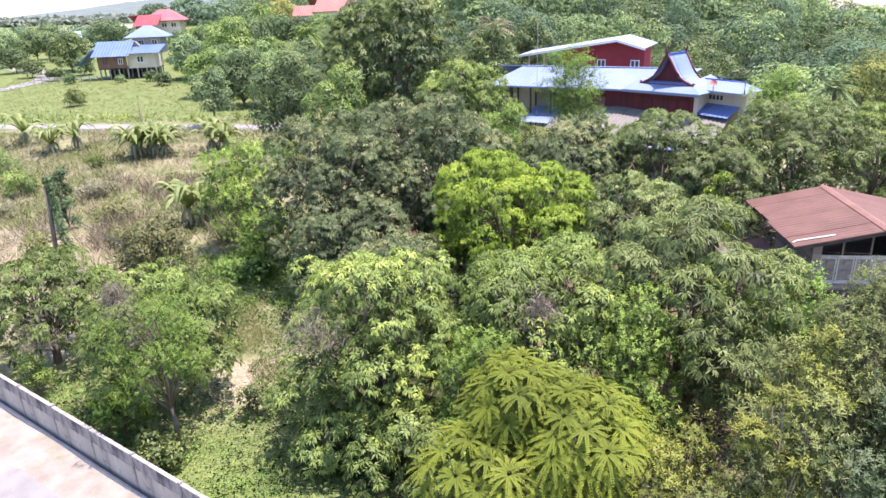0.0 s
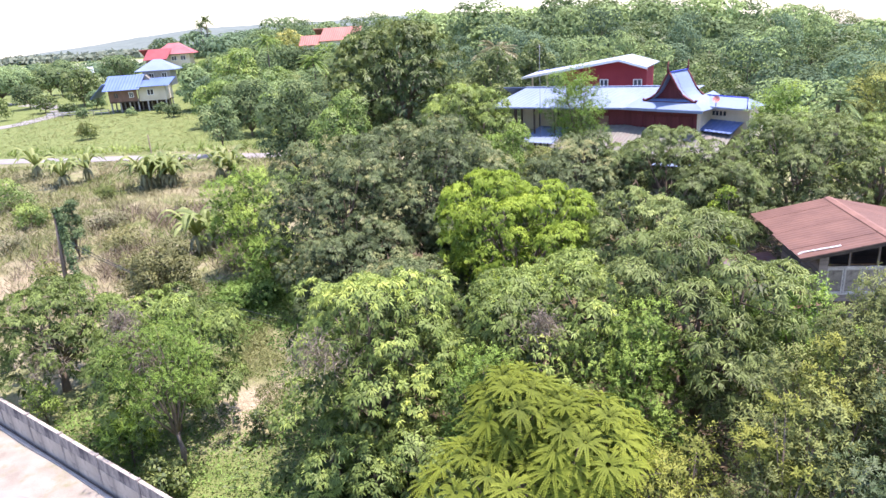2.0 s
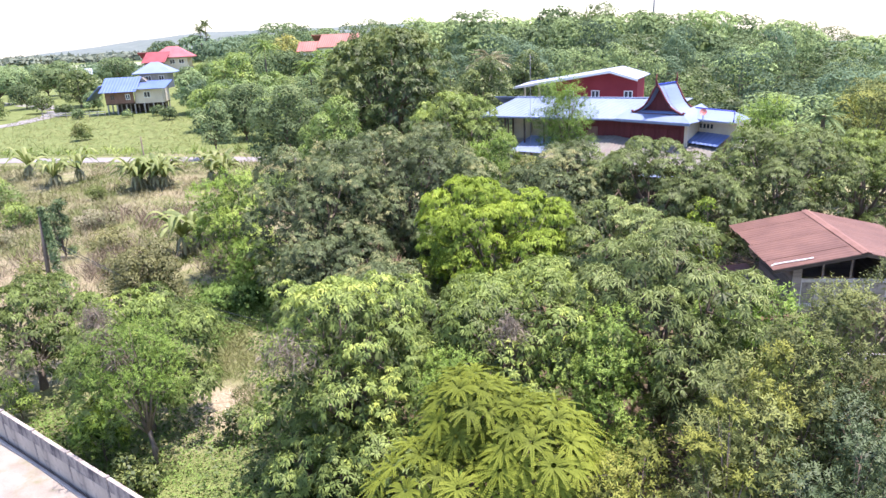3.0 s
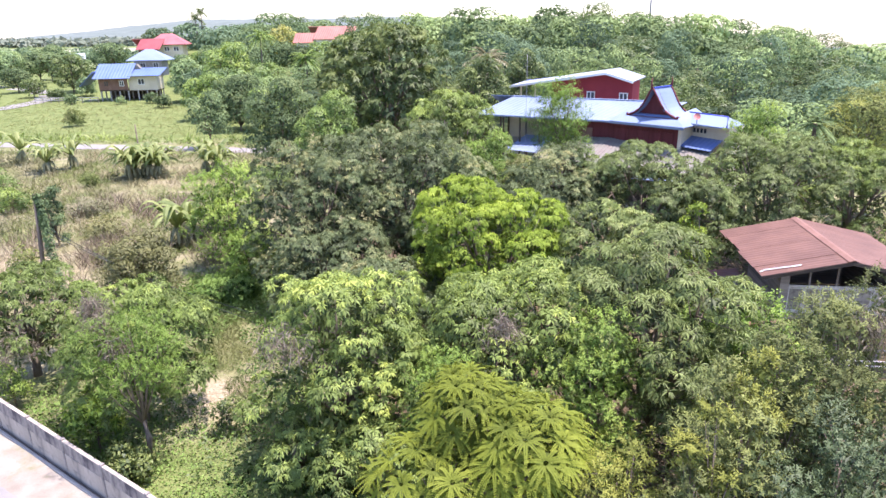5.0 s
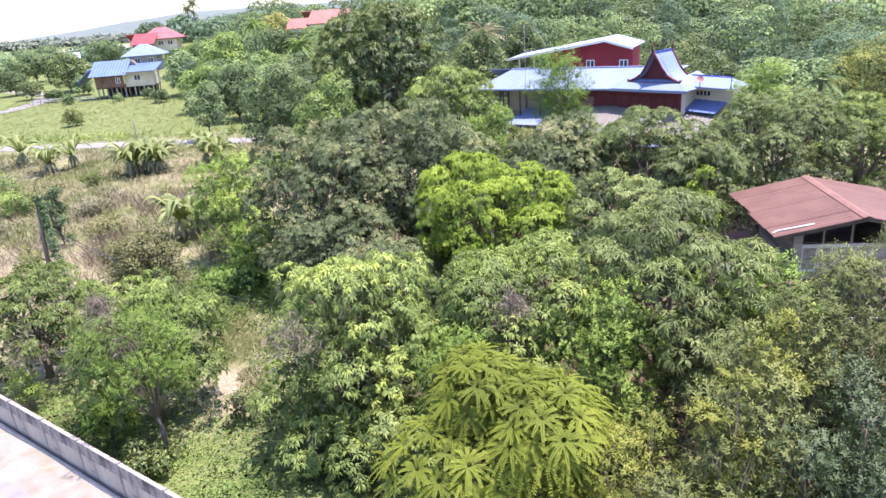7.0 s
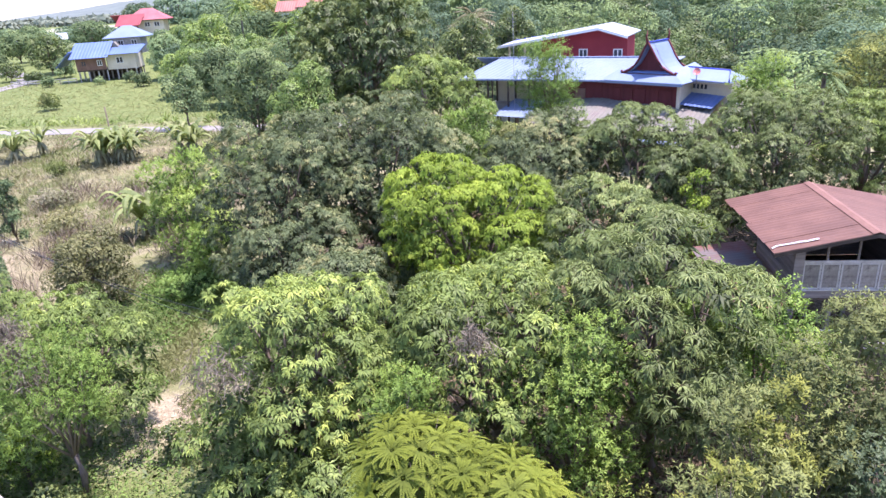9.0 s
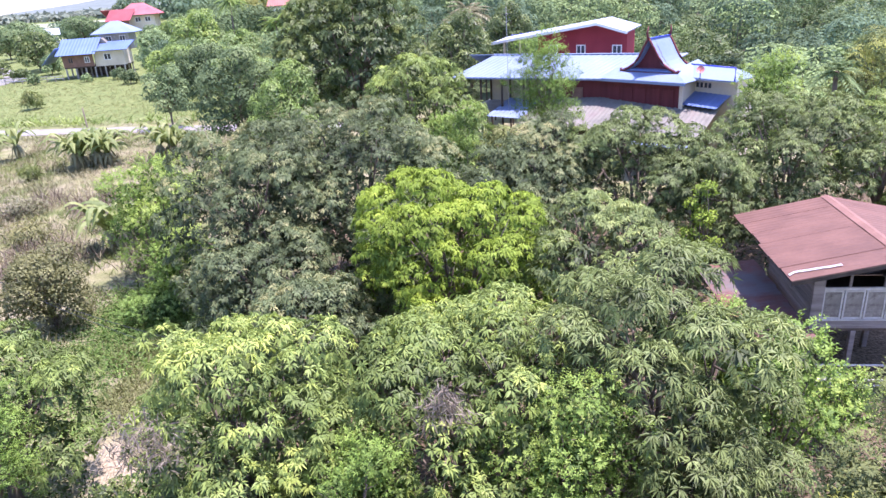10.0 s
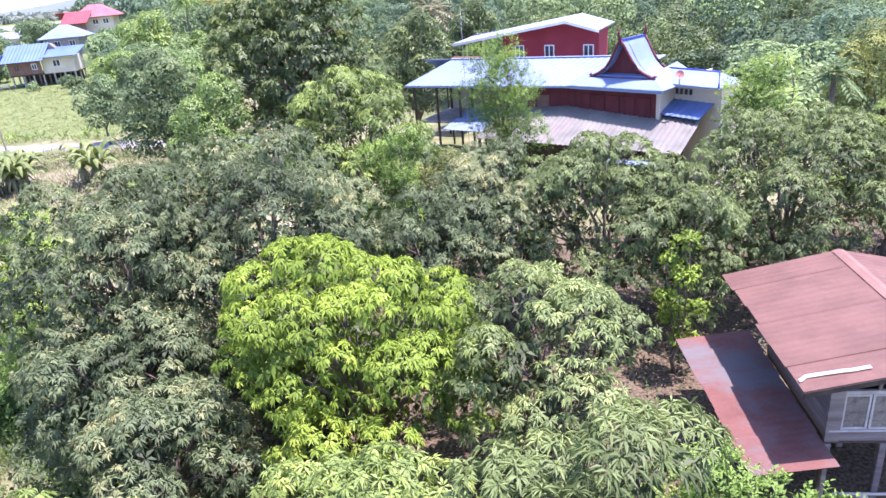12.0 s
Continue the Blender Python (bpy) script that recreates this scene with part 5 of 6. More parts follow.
def window(parent, x, y, z, w, h, frame_mat=WHITE):
    win = part("window", slab(framed(w, h, 0.1, 0.1, 1)), frame_mat, parent)
    win.location = (x, y, z)
    part("pane", slab([((0.1, 0.04, 0.1), (w - 0.1, 0.06, h - 0.1))]), DARKGLASS, win)


def stilt_house():
    gx, gy = -65, 140
    g = ground_at(gx, gy)
    home = thing("stilt_house", pose(gx + 0.9, gy, 0, 0, 0, 8), "village stilt house with bright blue roofs", "house")
    part("wall", slab([((-5.6, 0, 3.2), (0, 0.15, 5.7)), ((-5.6, 0.15, 3.2), (-5.45, 6, 5.7))]), BROWNWALL, home, "brown boarded upper wall")
    part("wall", slab([((0.05, 0.5, 3.0), (5.6, 0.65, 5.9)), ((5.45, 0.65, 3.0), (5.6, 6, 5.9))]), CREAM, home, "cream plaster wall")
    part("floor", slab([((-5.6, 0.1, 2.95), (0, 6, 3.2)), ((0.05, 0.6, 2.8), (5.6, 6, 3.0))]), DARKWOOD, home)
    part("roof", corrugated((-6.4, -1.3, 5.5), (0.9, -1.3, 5.5), (-6.0, 3.2, 8.2), 0.6, 0.05, 0.08), BLUEDEEP, home, "blue sheet roof")
    part("roof", corrugated((0.9, 7.6, 5.5), (-6.4, 7.6, 5.5), (1.3, 3.2, 8.2), 0.6, 0.05, 0.08), BLUEDEEP, home)
    part("roof", corrugated((0.3, -0.8, 5.9), (6.7, -0.8, 5.9), (1.0, 3.2, 7.3), 0.6, 0.05, 0.08), BLUEDEEP, home)
    part("lean_to_roof", corrugated((-8.9, 5, 4.1), (-8.9, -1.3, 4.1), (-6.0, 5, 6.9), 0.6, 0.05, 0.08), BLUEDEEP, home)
    part("upper_wall", slab([((0.4, 5, 5.5), (6.0, 5.2, 8.8)), ((5.8, 5.2, 5.5), (6.0, 10, 8.8)), ((0.4, 5.2, 5.5), (0.6, 10, 8.8))]), CAST, home, "pale upper storey wall")
    part("upper_roof", hip_roof(-0.9, 7.3, 4, 11, 8.75, 10.9, 3.3), BLUEROOF, home, "pale blue hipped roof")
    part("small_gable", prism([(0.2, 6.6), (2.8, 6.6), (1.5, 8.1)], 1, 2.4, 5.0), FIBRE, home)
    window(home, -4.6, -0.06, 3.9, 0.9, 1.1, BROWNWALL)
    window(home, -1.6, -0.06, 3.9, 0.9, 1.1)
    window(home, 1.9, 0.44, 4.1, 1.3, 1.2)
    window(home, 1.6, 4.92, 7.2, 1.1, 1.0)
    window(home, 4.2, 4.92, 7.2, 1.1, 1.0)
    for x in (-5.4, -3.6, -1.8, -0.1, 1.8, 3.6, 5.4):
        for y in (0.3, 3, 5.7):
            part("stilt", slab([((x - 0.12, y - 0.12, g - 0.3), (x + 0.12, y + 0.12, 3.0))]), CAST, home)
    part("store_wall", slab([((-5, 5.0, g - 0.2), (5.2, 5.2, 2.9))]), DARKWOOD, home)
    fence = thing("fence", pose(-82, 137, ground_at(-82, 137)), "low pale timber fence beside the stilt house", "fence")
    for i in range(9):
        part("post", slab([((i * 1.6, 0, -0.6), (i * 1.6 + 0.12, 0.12, 1.1))]), OLDWOOD, fence)
    for z in (0.5, 0.95):
        part("rail", slab([((0, -0.05, z), (12.9, 0.0, z + 0.12))]), PALEWOOD, fence)


stilt_house()


def red_roofed_house():
    g = ground_at(-76, 192)
    home = thing("village_house", pose(-76, 190, 0.2, 0, 0, 10), "village house with coral red roofs", "house")
    part("wall", slab([((-6.6, 0.5, g - 0.3), (5.0, 0.7, 10.6)), ((4.8, 0.7, g - 0.3), (5.0, 7, 10.6))]), CREAM, home)
    part("roof", hip_roof(-4.6, 6.3, -0.8, 8, 10.9, 13.7, 4.0), REDTILE, home, "coral red hipped roof")
    part("front_roof", corrugated((-6.6, -2.6, 9.7), (-0.4, -2.6, 9.7), (-5.4, 0.2, 12.4), 0.5, 0.05, 0.1), REDDARK, home, "darker red front roof slope")
    part("front_roof", corrugated((-0.4, 3.0, 9.7), (-6.6, 3.0, 9.7), (-1.6, 0.2, 12.4), 0.5, 0.05, 0.1), REDDARK, home)
    part("front_wall", slab([((-6.0, -1.6, g - 0.3), (-1.0, -1.4, 9.9))]), BROWNWALL, home)
    window(home, 0.2, 0.4, 9.1, 1.4, 1.2)
    window(home, 2.6, 0.4, 9.1, 1.4, 1.2)
    g = ground_at(-27, 162)
    home = thing("village_house", pose(-27, 160, 0, 0, 0, 6), "white house with orange-red roofs among trees", "house")
    part("wall", slab([((-1.8, 0.6, g - 0.3), (5.6, 0.8, 12.4)), ((5.4, 0.8, g - 0.3), (5.6, 7, 12.4)), ((-6.2, 0.2, g - 0.3), (-1.8, 0.4, 11.4))]), WHITE, home)
    part("roof", corrugated((-2.4, -0.3, 12.2), (6.6, -0.3, 12.2), (-1.2, 3.6, 15.0), 0.5, 0.05, 0.12), BRICKROOF, home, "orange-red roof")
    part("roof", corrugated((6.6, 7.5, 12.2), (-2.4, 7.5, 12.2), (5.4, 3.6, 15.0), 0.5, 0.05, 0.12), BRICKROOF, home)
    part("gable_wall", prism([(0.8, 12.2), (6.6, 12.2), (3.6, 14.8)], 0, 5.45, 5.6), WHITE, home)
    part("porch_roof", corrugated((-6.9, -0.8, 11.5), (-2.2, -0.8, 11.5), (-6.4, 2.6, 13.6), 0.5, 0.05, 0.12), BRICKROOF, home)
    window(home, -5.2, 0.1, 9.6, 1.2, 1.3)
    shed = thing("shed", pose(-150, 272, ground_at(-150, 272), 0, 0, 28), "long pale grey-roofed shed beyond the village", "shed")
    part("wall", slab([((-8, 0.5, -0.3), (8, 0.7, 3.6)), ((7.8, 0.7, -0.3), (8, 6, 3.6)), ((-8, 0.7, -0.3), (-7.8, 6, 3.6))]), CAST, shed)
    part("roof", corrugated((-9, -0.2, 3.6), (9, -0.2, 3.6), (-9, 5, 5.8), 0.6, 0.05, 0.08), WHITEROOF, shed)


red_roofed_house()

# ---- woods on the hill, village trees and the far plain ----


def crown_kit(seed, count, length, fill):
    """Leaves of a tree of unit radius and unit height, to be placed many times in one wood."""
    rng = np.random.default_rng(seed)
    lb = lobes_for(rng, 1.0, 1.0, 0.08, 12, spread=0.6, size=(0.34, 0.52))
    lb[:, 4] = np.minimum(lb[:, 4], 0.3)
    p, o = scatter(rng, lb, count, shell=(0.88, 1.03), low=-0.5)
    return loose(rng, p, o, length, 0.66, fill, tilt=0.6, lie=0.85)


KITS = [crown_kit(900 + i, 1000, 0.125, (0.1, 0.42)) for i in range(6)]


def wood(name, label, spots, material, seed, thin=1):
    """Many trees as one mass; thin keeps one leaf in so many, and makes it larger."""
    rng = np.random.default_rng(seed)
    sets = []
    for x, y, r, h, age in spots:
        b, w, f, ln, wd, ag, o = [v[::thin] for v in KITS[rng.integers(len(KITS))]]
        ln, wd = ln * math.sqrt(thin), wd * math.sqrt(thin)
        a = rng.uniform(0, 6.28)
        c, s = math.cos(a), math.sin(a)
        rot = np.array([[c, -s, 0], [s, c, 0], [0, 0, 1.0]])
        place = np.array([x, y, ground_at(x, y)])
        sets.append(((b @ rot.T) * np.array([r, r, h]) + place, w @ rot.T, f @ rot.T, ln * r, wd * r, np.clip(ag * 0.75 + age, 0, 1), o @ rot.T))
    return tagged(part(name, leaf_mesh(name, *joined(*sets), soft=0.8), material), label, "woodland", kind="stuff")


def spread_trees(rng, x0, x1, y0, y1, step, keep):
    out = []
    y = y0
    while y < y1:
        st = step * (1 + (y - y0) / (y1 - y0) * 0.6)
        for x in np.arange(x0, x1, st):
            px, py = x + rng.uniform(-0.4, 0.4) * st, y + rng.uniform(-0.4, 0.4) * st
            if keep(px, py):
                r = rng.uniform(0.38, 0.66) * st
                t = min(1, max(0, (px - 35) / 60))
                low = 1 - 0.48 * t * t * (3 - 2 * t)
                out.append((px, py, r, rng.uniform(4.2, 10.4) * low, rng.uniform(-0.12, 0.3)))
        y += st * 0.85
    return out


def clear_of_houses(x, y):
    return not (-3 < x < 33 and y < 90) and not (-36 < x < -18 and 140 < y < 168) and not (-86 < x < -54 and 128 < y < 156) and not (-88 < x < -66 and 175 < y < 202)


rng = np.random.default_rng(77)


def woodland_tree(seed, material, label):
    """One tree of the hillside, of unit spread, to be copied."""
    r = np.random.default_rng(seed)
    lb = lobes_for(r, 4.2, 9.5, 0.6, 13, spread=0.6, size=(0.3, 0.5))
    knobs = boughs(r, lb, 30, (0.9, 1.7))
    p, o = scatter(r, knobs, 1650, shell=(0.88, 1.0), low=-0.4)
    crown = leaf_mesh("crown", *loose(r, p, o, 0.4, 0.62, (0.05, 0.5), tilt=0.5, patch=0.6, lie=0.9), soft=0.9)
    return planted("woodland_tree", label, "tree", 0, 0, crown, woody(r, lb[:3], 0.2, 1.5), "woodland trees on the hillside", leaf=material)


PALE = foliage("pale_bamboo_leaves", (0.15, 0.21, 0.09), (0.285, 0.38, 0.155), (0.4, 0.48, 0.21), rough=0.9, glow=0.3, spec=0.1, vary=0.3)
# Bluer green than WOODS: part of the distance haze is put into this colour.
BLUEGREEN = foliage("haze_blued_leaves", (0.09, 0.14, 0.085), (0.17, 0.25, 0.14), (0.28, 0.36, 0.2), rough=0.9, glow=0.28, spec=0.1, vary=0.35)
KINDS = [woodland_tree(300, WOODS, "mid-green woodland tree on the hillside"), woodland_tree(301, PALE, "pale green bamboo-like tree on the hillside"), woodland_tree(302, DEEP, "dark green woodland tree on the hillside"), woodland_tree(303, PALE, "pale green bamboo-like tree on the hillside"), woodland_tree(304, BLUEGREEN, "haze-blued green woodland tree on the hillside")]


def in_sight_line(x, y):
    """Low growth only between the orchard and the orange-roofed house."""
    return 95 < y < 158 and -0.235 < x / y < -0.135


def copses(spots, limit):
    """Sets single trees at the spots nearer than the limit and gives back the rest."""
    rest = []
    for i, (x, y, r, h, age) in enumerate(spots):
        if in_sight_line(x, y):
            h, r = h * 0.62, r * 0.8
        if y < limit:
            m = pose(x, y, ground_at(x, y), 0, 0, rng.uniform(0, 360)) @ Matrix.Diagonal((r / 4.2, r / 4.2, h / 9.5, 1))
            lot = noise.noise((x * 0.045, y * 0.045, 3.0)) * 2.6 + rng.normal() * 0.45
            ob = copy_thing(KINDS[2 if lot < -0.75 else 4 if lot < -0.2 else 0 if lot < 0.25 else (1, 3)[i % 2]], m)
            ob.scale = (r / 4.2, r / 4.2, h / 9.5)
        else:
            rest.append((x, y, r, h, age))
    return rest


hill = copses(spread_trees(rng, -12, 75, 86, 215, 7.2, clear_of_houses), 122)
slope = copses(spread_trees(rng, 36, 175, 62, 225, 7.6, lambda x, y: clear_of_houses(x, y) and not (x < 75 and y > 86)), 98)
village = copses(spread_trees(rng, -48, -12, 98, 215, 7.0, lambda x, y: clear_of_houses(x, y) and x > -20 - (y - 95) * 0.75), 138)
wood("hill_wood", "mixed green woodland covering the hill behind", [s for i, s in enumerate(hill) if i % 2], WOODS, 1, 2)
wood("hill_wood", "pale green bamboo woodland on the hilltop", [s for i, s in enumerate(hill) if not i % 2], PALE, 6, 2)
wood("slope_wood", "green woodland on the falling slope", [s for i, s in enumerate(slope) if i % 2], BLUEGREEN, 2, 2)
wood("slope_wood", "pale green woodland on the falling slope", [s for i, s in enumerate(slope) if not i % 2], PALE, 12, 2)
wood("village_wood", "mixed trees round the village houses", village, WOODS, 3)
edge = spread_trees(rng, -260, -46, 200, 410, 9.0, lambda x, y: (x / y > -0.36 and y < 300) or (335 < y + 12 * math.sin(x * 0.09) < 385 and x / y < -0.36) or (y < 330 and math.sin(x * 0.21) * math.sin(y * 0.13) > 0.8))
wood("field_edge_wood", "trees along the edge of the village", [(x, y, r, h * 0.75, a) for x, y, r, h, a in edge], BLUEGREEN, 4, 3)
for k in KINDS:
    x, y = rng.uniform(5, 60), rng.uniform(92, 120)
    k.location = (x, y, ground_at(x, y))

broadleaf("tree", "green tree beside the stilt house", "tree", -50.2, 136, 8.4, 3.6, 60, WOODS, length=0.45, density=18, bottom=0.3, group="village trees")
broadleaf("tree", "tall green tree at the edge of the village", "tree", -40.5, 131, 11.5, 4.8, 61, FRESH, length=0.45, density=18, bottom=0.4, fill=(0.25, 0.9), group="village trees")
broadleaf("tree", "rounded dark tree by the village lane", "tree", -84.5, 157, 8.6, 4.3, 62, DEEP, length=0.45, density=18, bottom=0.3, group="village trees")
broadleaf("tree", "broad rain tree by the village lane", "tree", -117, 178, 9.3, 8.0, 63, WOODS, length=0.5, density=14, bottom=1.6, group="village trees")
broadleaf("tree", "broad rain tree by the village lane", "tree", -106, 187, 9.0, 6.8, 64, WOODS, length=0.5, density=14, bottom=1.6, group="village trees")
broadleaf("tree", "tree in yellow blossom among the green ones", "tree", -38, 168, 9.0, 3.4, 65, FLOWER, length=0.4, density=18, bottom=0.5)
broadleaf("tree", "green tree in the field's corner", "tree", -22, 92, 7.5, 4.0, 66, FRESH, length=0.36, density=26, bottom=0.3, group="village trees")
broadleaf("tree", "green tree in the field's corner", "tree", -30, 101, 8.5, 4.2, 67, WOODS, length=0.36, density=26, bottom=0.3, group="village trees")
broadleaf("tree", "green tree in the field's corner", "tree", -38, 112, 7.5, 4.2, 68, FRESH, length=0.36, density=26, bottom=0.3, group="village trees")
for i, (x, y, r) in enumerate(((-52, 127, 1.6), (-57, 134, 1.4), (-73, 134, 1.3), (-63, 133.5, 1.0))):
    broadleaf("bush", "rounded green bush by the stilt house", "bush", x, y, r * 1.5, r, 70 + i, WOODS, length=0.3, density=30, bottom=0.05, group="bushes by the stilt house")


def palm(x, y, h, fan, seed, label, leaf=WOODS):
    """A palm: a ringed trunk and a head of fronds, fan-shaped or feathered."""
    rng = np.random.default_rng(seed)
    base, way, face, ln, wd, age = [], [], [], [], [], []
    for i in range(26):
        a = i * 2.4
        el = rng.uniform(-0.5, 1.1)
        d = np.array([math.cos(a) * math.cos(el), math.sin(a) * math.cos(el), math.sin(el)])
        reach = fan * rng.uniform(0.8, 1.1)
        for k in range(9):
            t = (k + 1) / 9
            p = np.array([0, 0, h]) + d * reach * t - np.array([0, 0, 1]) * reach * 0.45 * t * t
            for s in (-1, 1):
                sd = np.cross(d, [0, 0, 1.0])
                base.append(p)
                way.append(sd * s + d * 0.7 - np.array([0, 0, 0.35]))
                face.append([0, 0, 1.0])
                ln.append(reach * 0.3)
                wd.append(reach * 0.09)
                age.append(rng.uniform(0.1, 0.7))
    crown = leaf_mesh("crown", np.array(base), unit(np.array(way)), np.array(face), np.array(ln), np.array(wd), np.array(age))
    bend = rng.uniform(-0.03, 0.03) * h
    planted("palm", label, "palm", x, y, crown, [([(0, 0, -0.3), (bend, 0, h * 0.5), (0, 0, h)], 0.2, 0.15)], "palms", leaf=leaf)


palm(-36, 140, 11.0, 2.8, 81, "coconut palm among the village trees", FRESH)
palm(-74, 212, 9.0, 2.5, 82, "tall sugar palm behind the village", DEEP)
palm(-71.5, 210, 10.4, 2.5, 83, "tall sugar palm behind the village", DEEP)
palm(-23, 118, 6.5, 2.6, 84, "coconut palm at the field's corner", FRESH)
palm(29.5, 52, 6.8, 1.7, 85, "small coconut palm beside the red house", WOODS)
palm(6.5, 92, 9.5, 3.0, 86, "coconut palm with pale dead fronds", DRY)


def plain():
    """Tree lines and pale fields far out on the plain, and the wooded ridge beyond."""
    rng = np.random.default_rng(5)
    spots = []
    for y, x0, x1, h, n in ((1250, -1400, -200, 9, 110), (1400, -1500, -300, 7, 60), (1700, -1900, -300, 11, 150)):
        for i in range(n):
            x = rng.uniform(x0, x1)
            r = rng.uniform(0.012, 0.022) * y
            spots.append((x, y + rng.uniform(-25, 25), r, rng.uniform(0.7, 1.3) * h, rng.uniform(-0.1, 0.2)))
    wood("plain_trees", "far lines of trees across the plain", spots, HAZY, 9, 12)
    bm = bmesh.new()
    xs = np.linspace(-3200, 3200, 160)
    rows = []
    for x in xs:
        h = 4 + 92 * min(1, max(0, (x + 2250) / 950)) * (1 if x < 0 else max(0.1, 1 - x / 900)) + 9 * noise.noise((x * 0.004, 2, 0)) + 4 * noise.noise((x * 0.03, 5, 0))
        g = ground_at(x, 3400)
        rows.append((bm.verts.new((x, 2900, ground_at(x, 2900) - 2)), bm.verts.new((x, 3300, g + h * 0.8)), bm.verts.new((x, 3500, g + h)), bm.verts.new((x, 4200, ground_at(x, 4200) - 2))))
    for a, b in zip(rows, rows[1:]):
        for i in range(3):
            bm.faces.new((a[i], b[i], b[i + 1], a[i + 1])).smooth = True
    bmesh.ops.recalc_face_normals(bm, faces=bm.faces[:])
    # The ridge's green is greyed: haze of the far distance mixed into it.
    m = surface("haze_greyed_ridge", (0.115, 0.145, 0.125), (0.165, 0.195, 0.17), 0.02, 0.95, 0.0, fine=0.12)
    tagged(part("backdrop", bm, m), "low wooded ridge on the horizon", "ridge", kind="structure")


plain()
FIELD = surface("pale_dry_field", (0.24, 0.26, 0.15), (0.36, 0.36, 0.23), 0.01, 0.95, 0.0, fine=0.06)
MEADOW = surface("far_green_field", (0.21, 0.27, 0.10), (0.30, 0.34, 0.15), 0.02, 0.95, 0.0, fine=0.1)
for name, y, x0, x1, w, mt, lb in (("ground", 820, -1100, -60, 330, FIELD, "pale dry rice field out on the plain"), ("ground", 520, -700, -120, 120, MEADOW, "green rice field out on the plain"), ("ground", 300, -420, -110, 60, MEADOW, "green rice field beyond the village")):
    ribbon(name, [(x0, y), (x1, y)], w, mt, lb, "field", 0.5, 0.1)
SKYLINE = ((46, 14.5, 4.2), (54, 12.9, 3.5), (63, 12.6, 4.5), (72, 12.4, 3.2), (78, 12.8, 4.6), (84, 11.2, 3.4), (89, 12.1, 4.8), (94, 10.2, 3.8), (102, 8.6, 4.4), (28, 15.5, 4.5), (12, 15.8, 4.0), (-2, 15.0, 4.6))
# taller dark trees standing out of the hill's skyline
EMERGENT = woodland_tree(310, DEEP, "tall dark tree standing above the hill's woodland")
EMERGENT.location = (33, 150, ground_at(33, 150))
EMERGENT.scale = (1.1, 1.1, 1.15)
for i, (x, z, r) in enumerate(SKYLINE):
    ob = copy_thing(EMERGENT, pose(x, 165, ground_at(x, 165), 0, 0, 70 * i))
    ob.scale = (r / 4.2, r / 4.2, max(0.7, (z - ground_at(x, 165)) / 9.5))
for i, (x, y, h, r, mt) in enumerate(((-99, 160, 5.5, 3.4, WOODS), (-127, 168, 7.5, 5.0, DEEP), (-94, 176, 6.5, 3.8, WOODS), (-136, 200, 8, 6.0, WOODS), (-121, 207, 7.5, 5.5, DEEP), (-97, 204, 7, 5.0, WOODS), (-146, 226, 8, 6.5, DEEP), (-112, 232, 7, 6.0, WOODS), (-88, 218, 8, 5.0, DEEP), (-165, 250, 8, 7.0, WOODS), (-106, 158, 3.2, 2.4, DEEP))):
    broadleaf("tree", "grey-green leafy tree at the edge of the village", "tree", x, y, h, r, 680 + i, mt, length=0.5, density=12, bottom=0.5, group="village trees", fill=(0.1, 0.6))
for i, (x, y, z, r, mt) in enumerate(((-62.5, 166, 9.2, 3.2, WOODS), (-56.5, 161, 9.8, 3.6, FRESH), (-29.4, 143, 11.5, 3.6, WOODS), (-24.3, 142, 11.9, 3.4, FRESH), (-20, 141, 11.6, 3.6, WOODS), (-34, 136, 8.2, 3.4, FRESH), (-79.5, 141, 3.4, 1.8, DEEP), (-89, 149, 5.0, 2.4, DEEP), (-78.5, 150.5, 5.2, 2.0, WOODS))):
    g = ground_at(x, y)
    broadleaf("tree", "leafy green tree close to the village houses", "tree", x, y, z - g, r, 720 + i, mt, length=0.42, density=18, bottom=0.3, group="village trees", fill=(0.1, 0.7))
broadleaf("tree", "dark leafy tree by the village lane", "tree", -93, 137, 5.6, 3.0, 69, DEEP, length=0.4, density=22, bottom=0.3, group="village trees")

# ---- undergrowth, grass and weeds ----


def inside(rng, n, x0, x1, y0, y1, keep):
    x, y = rng.uniform(x0, x1, n), rng.uniform(y0, y1, n)
    k = keep(x, y)
    return x[k], y[k]


def low_growth(name, label, category, rng, x, y, height, length, width, material, fill, per=1, upright=0.6, patch=0.5):
    """Leaves or blades near the ground at the given places."""
    x, y = np.repeat(x, per), np.repeat(y, per)
    n = len(x)
    x, y = x + rng.normal(size=n) * 0.12 * (per > 1), y + rng.normal(size=n) * 0.12 * (per > 1)
    swell = 0.35 + 0.65 * patches(np.column_stack([x, y, 0 * x]), rng, 0.9, 1.4)
    z = ground_z(x, y) + height * swell * rng.random(n) ** 1.3
    p = np.column_stack([x, y, z])
    way = unit(rng.normal(size=(n, 3)) * np.array([1, 1, 0.4]) + np.array([0, 0, upright * 2]))
    face = unit(rng.normal(size=(n, 3)) + np.array([0, 0, 1.2 - upright]))
    age = fill[0] + (fill[1] - fill[0]) * np.clip(0.65 * patches(p * np.array([1, 1, 0]), rng, patch, 1.5) + 0.35 * rng.random(n), 0, 1)
    ln = length * rng.uniform(0.5, 1.3, n) * (0.6 + 0.5 * swell)
    return tagged(part(name, leaf_mesh(name, p, way, face, ln, ln * width, age, unit(rng.normal(size=(n, 3)) * 0.25 + np.array([0, 0, 1.0])), soft=0.6), material), label, category, kind="stuff")


rng = np.random.default_rng(31)


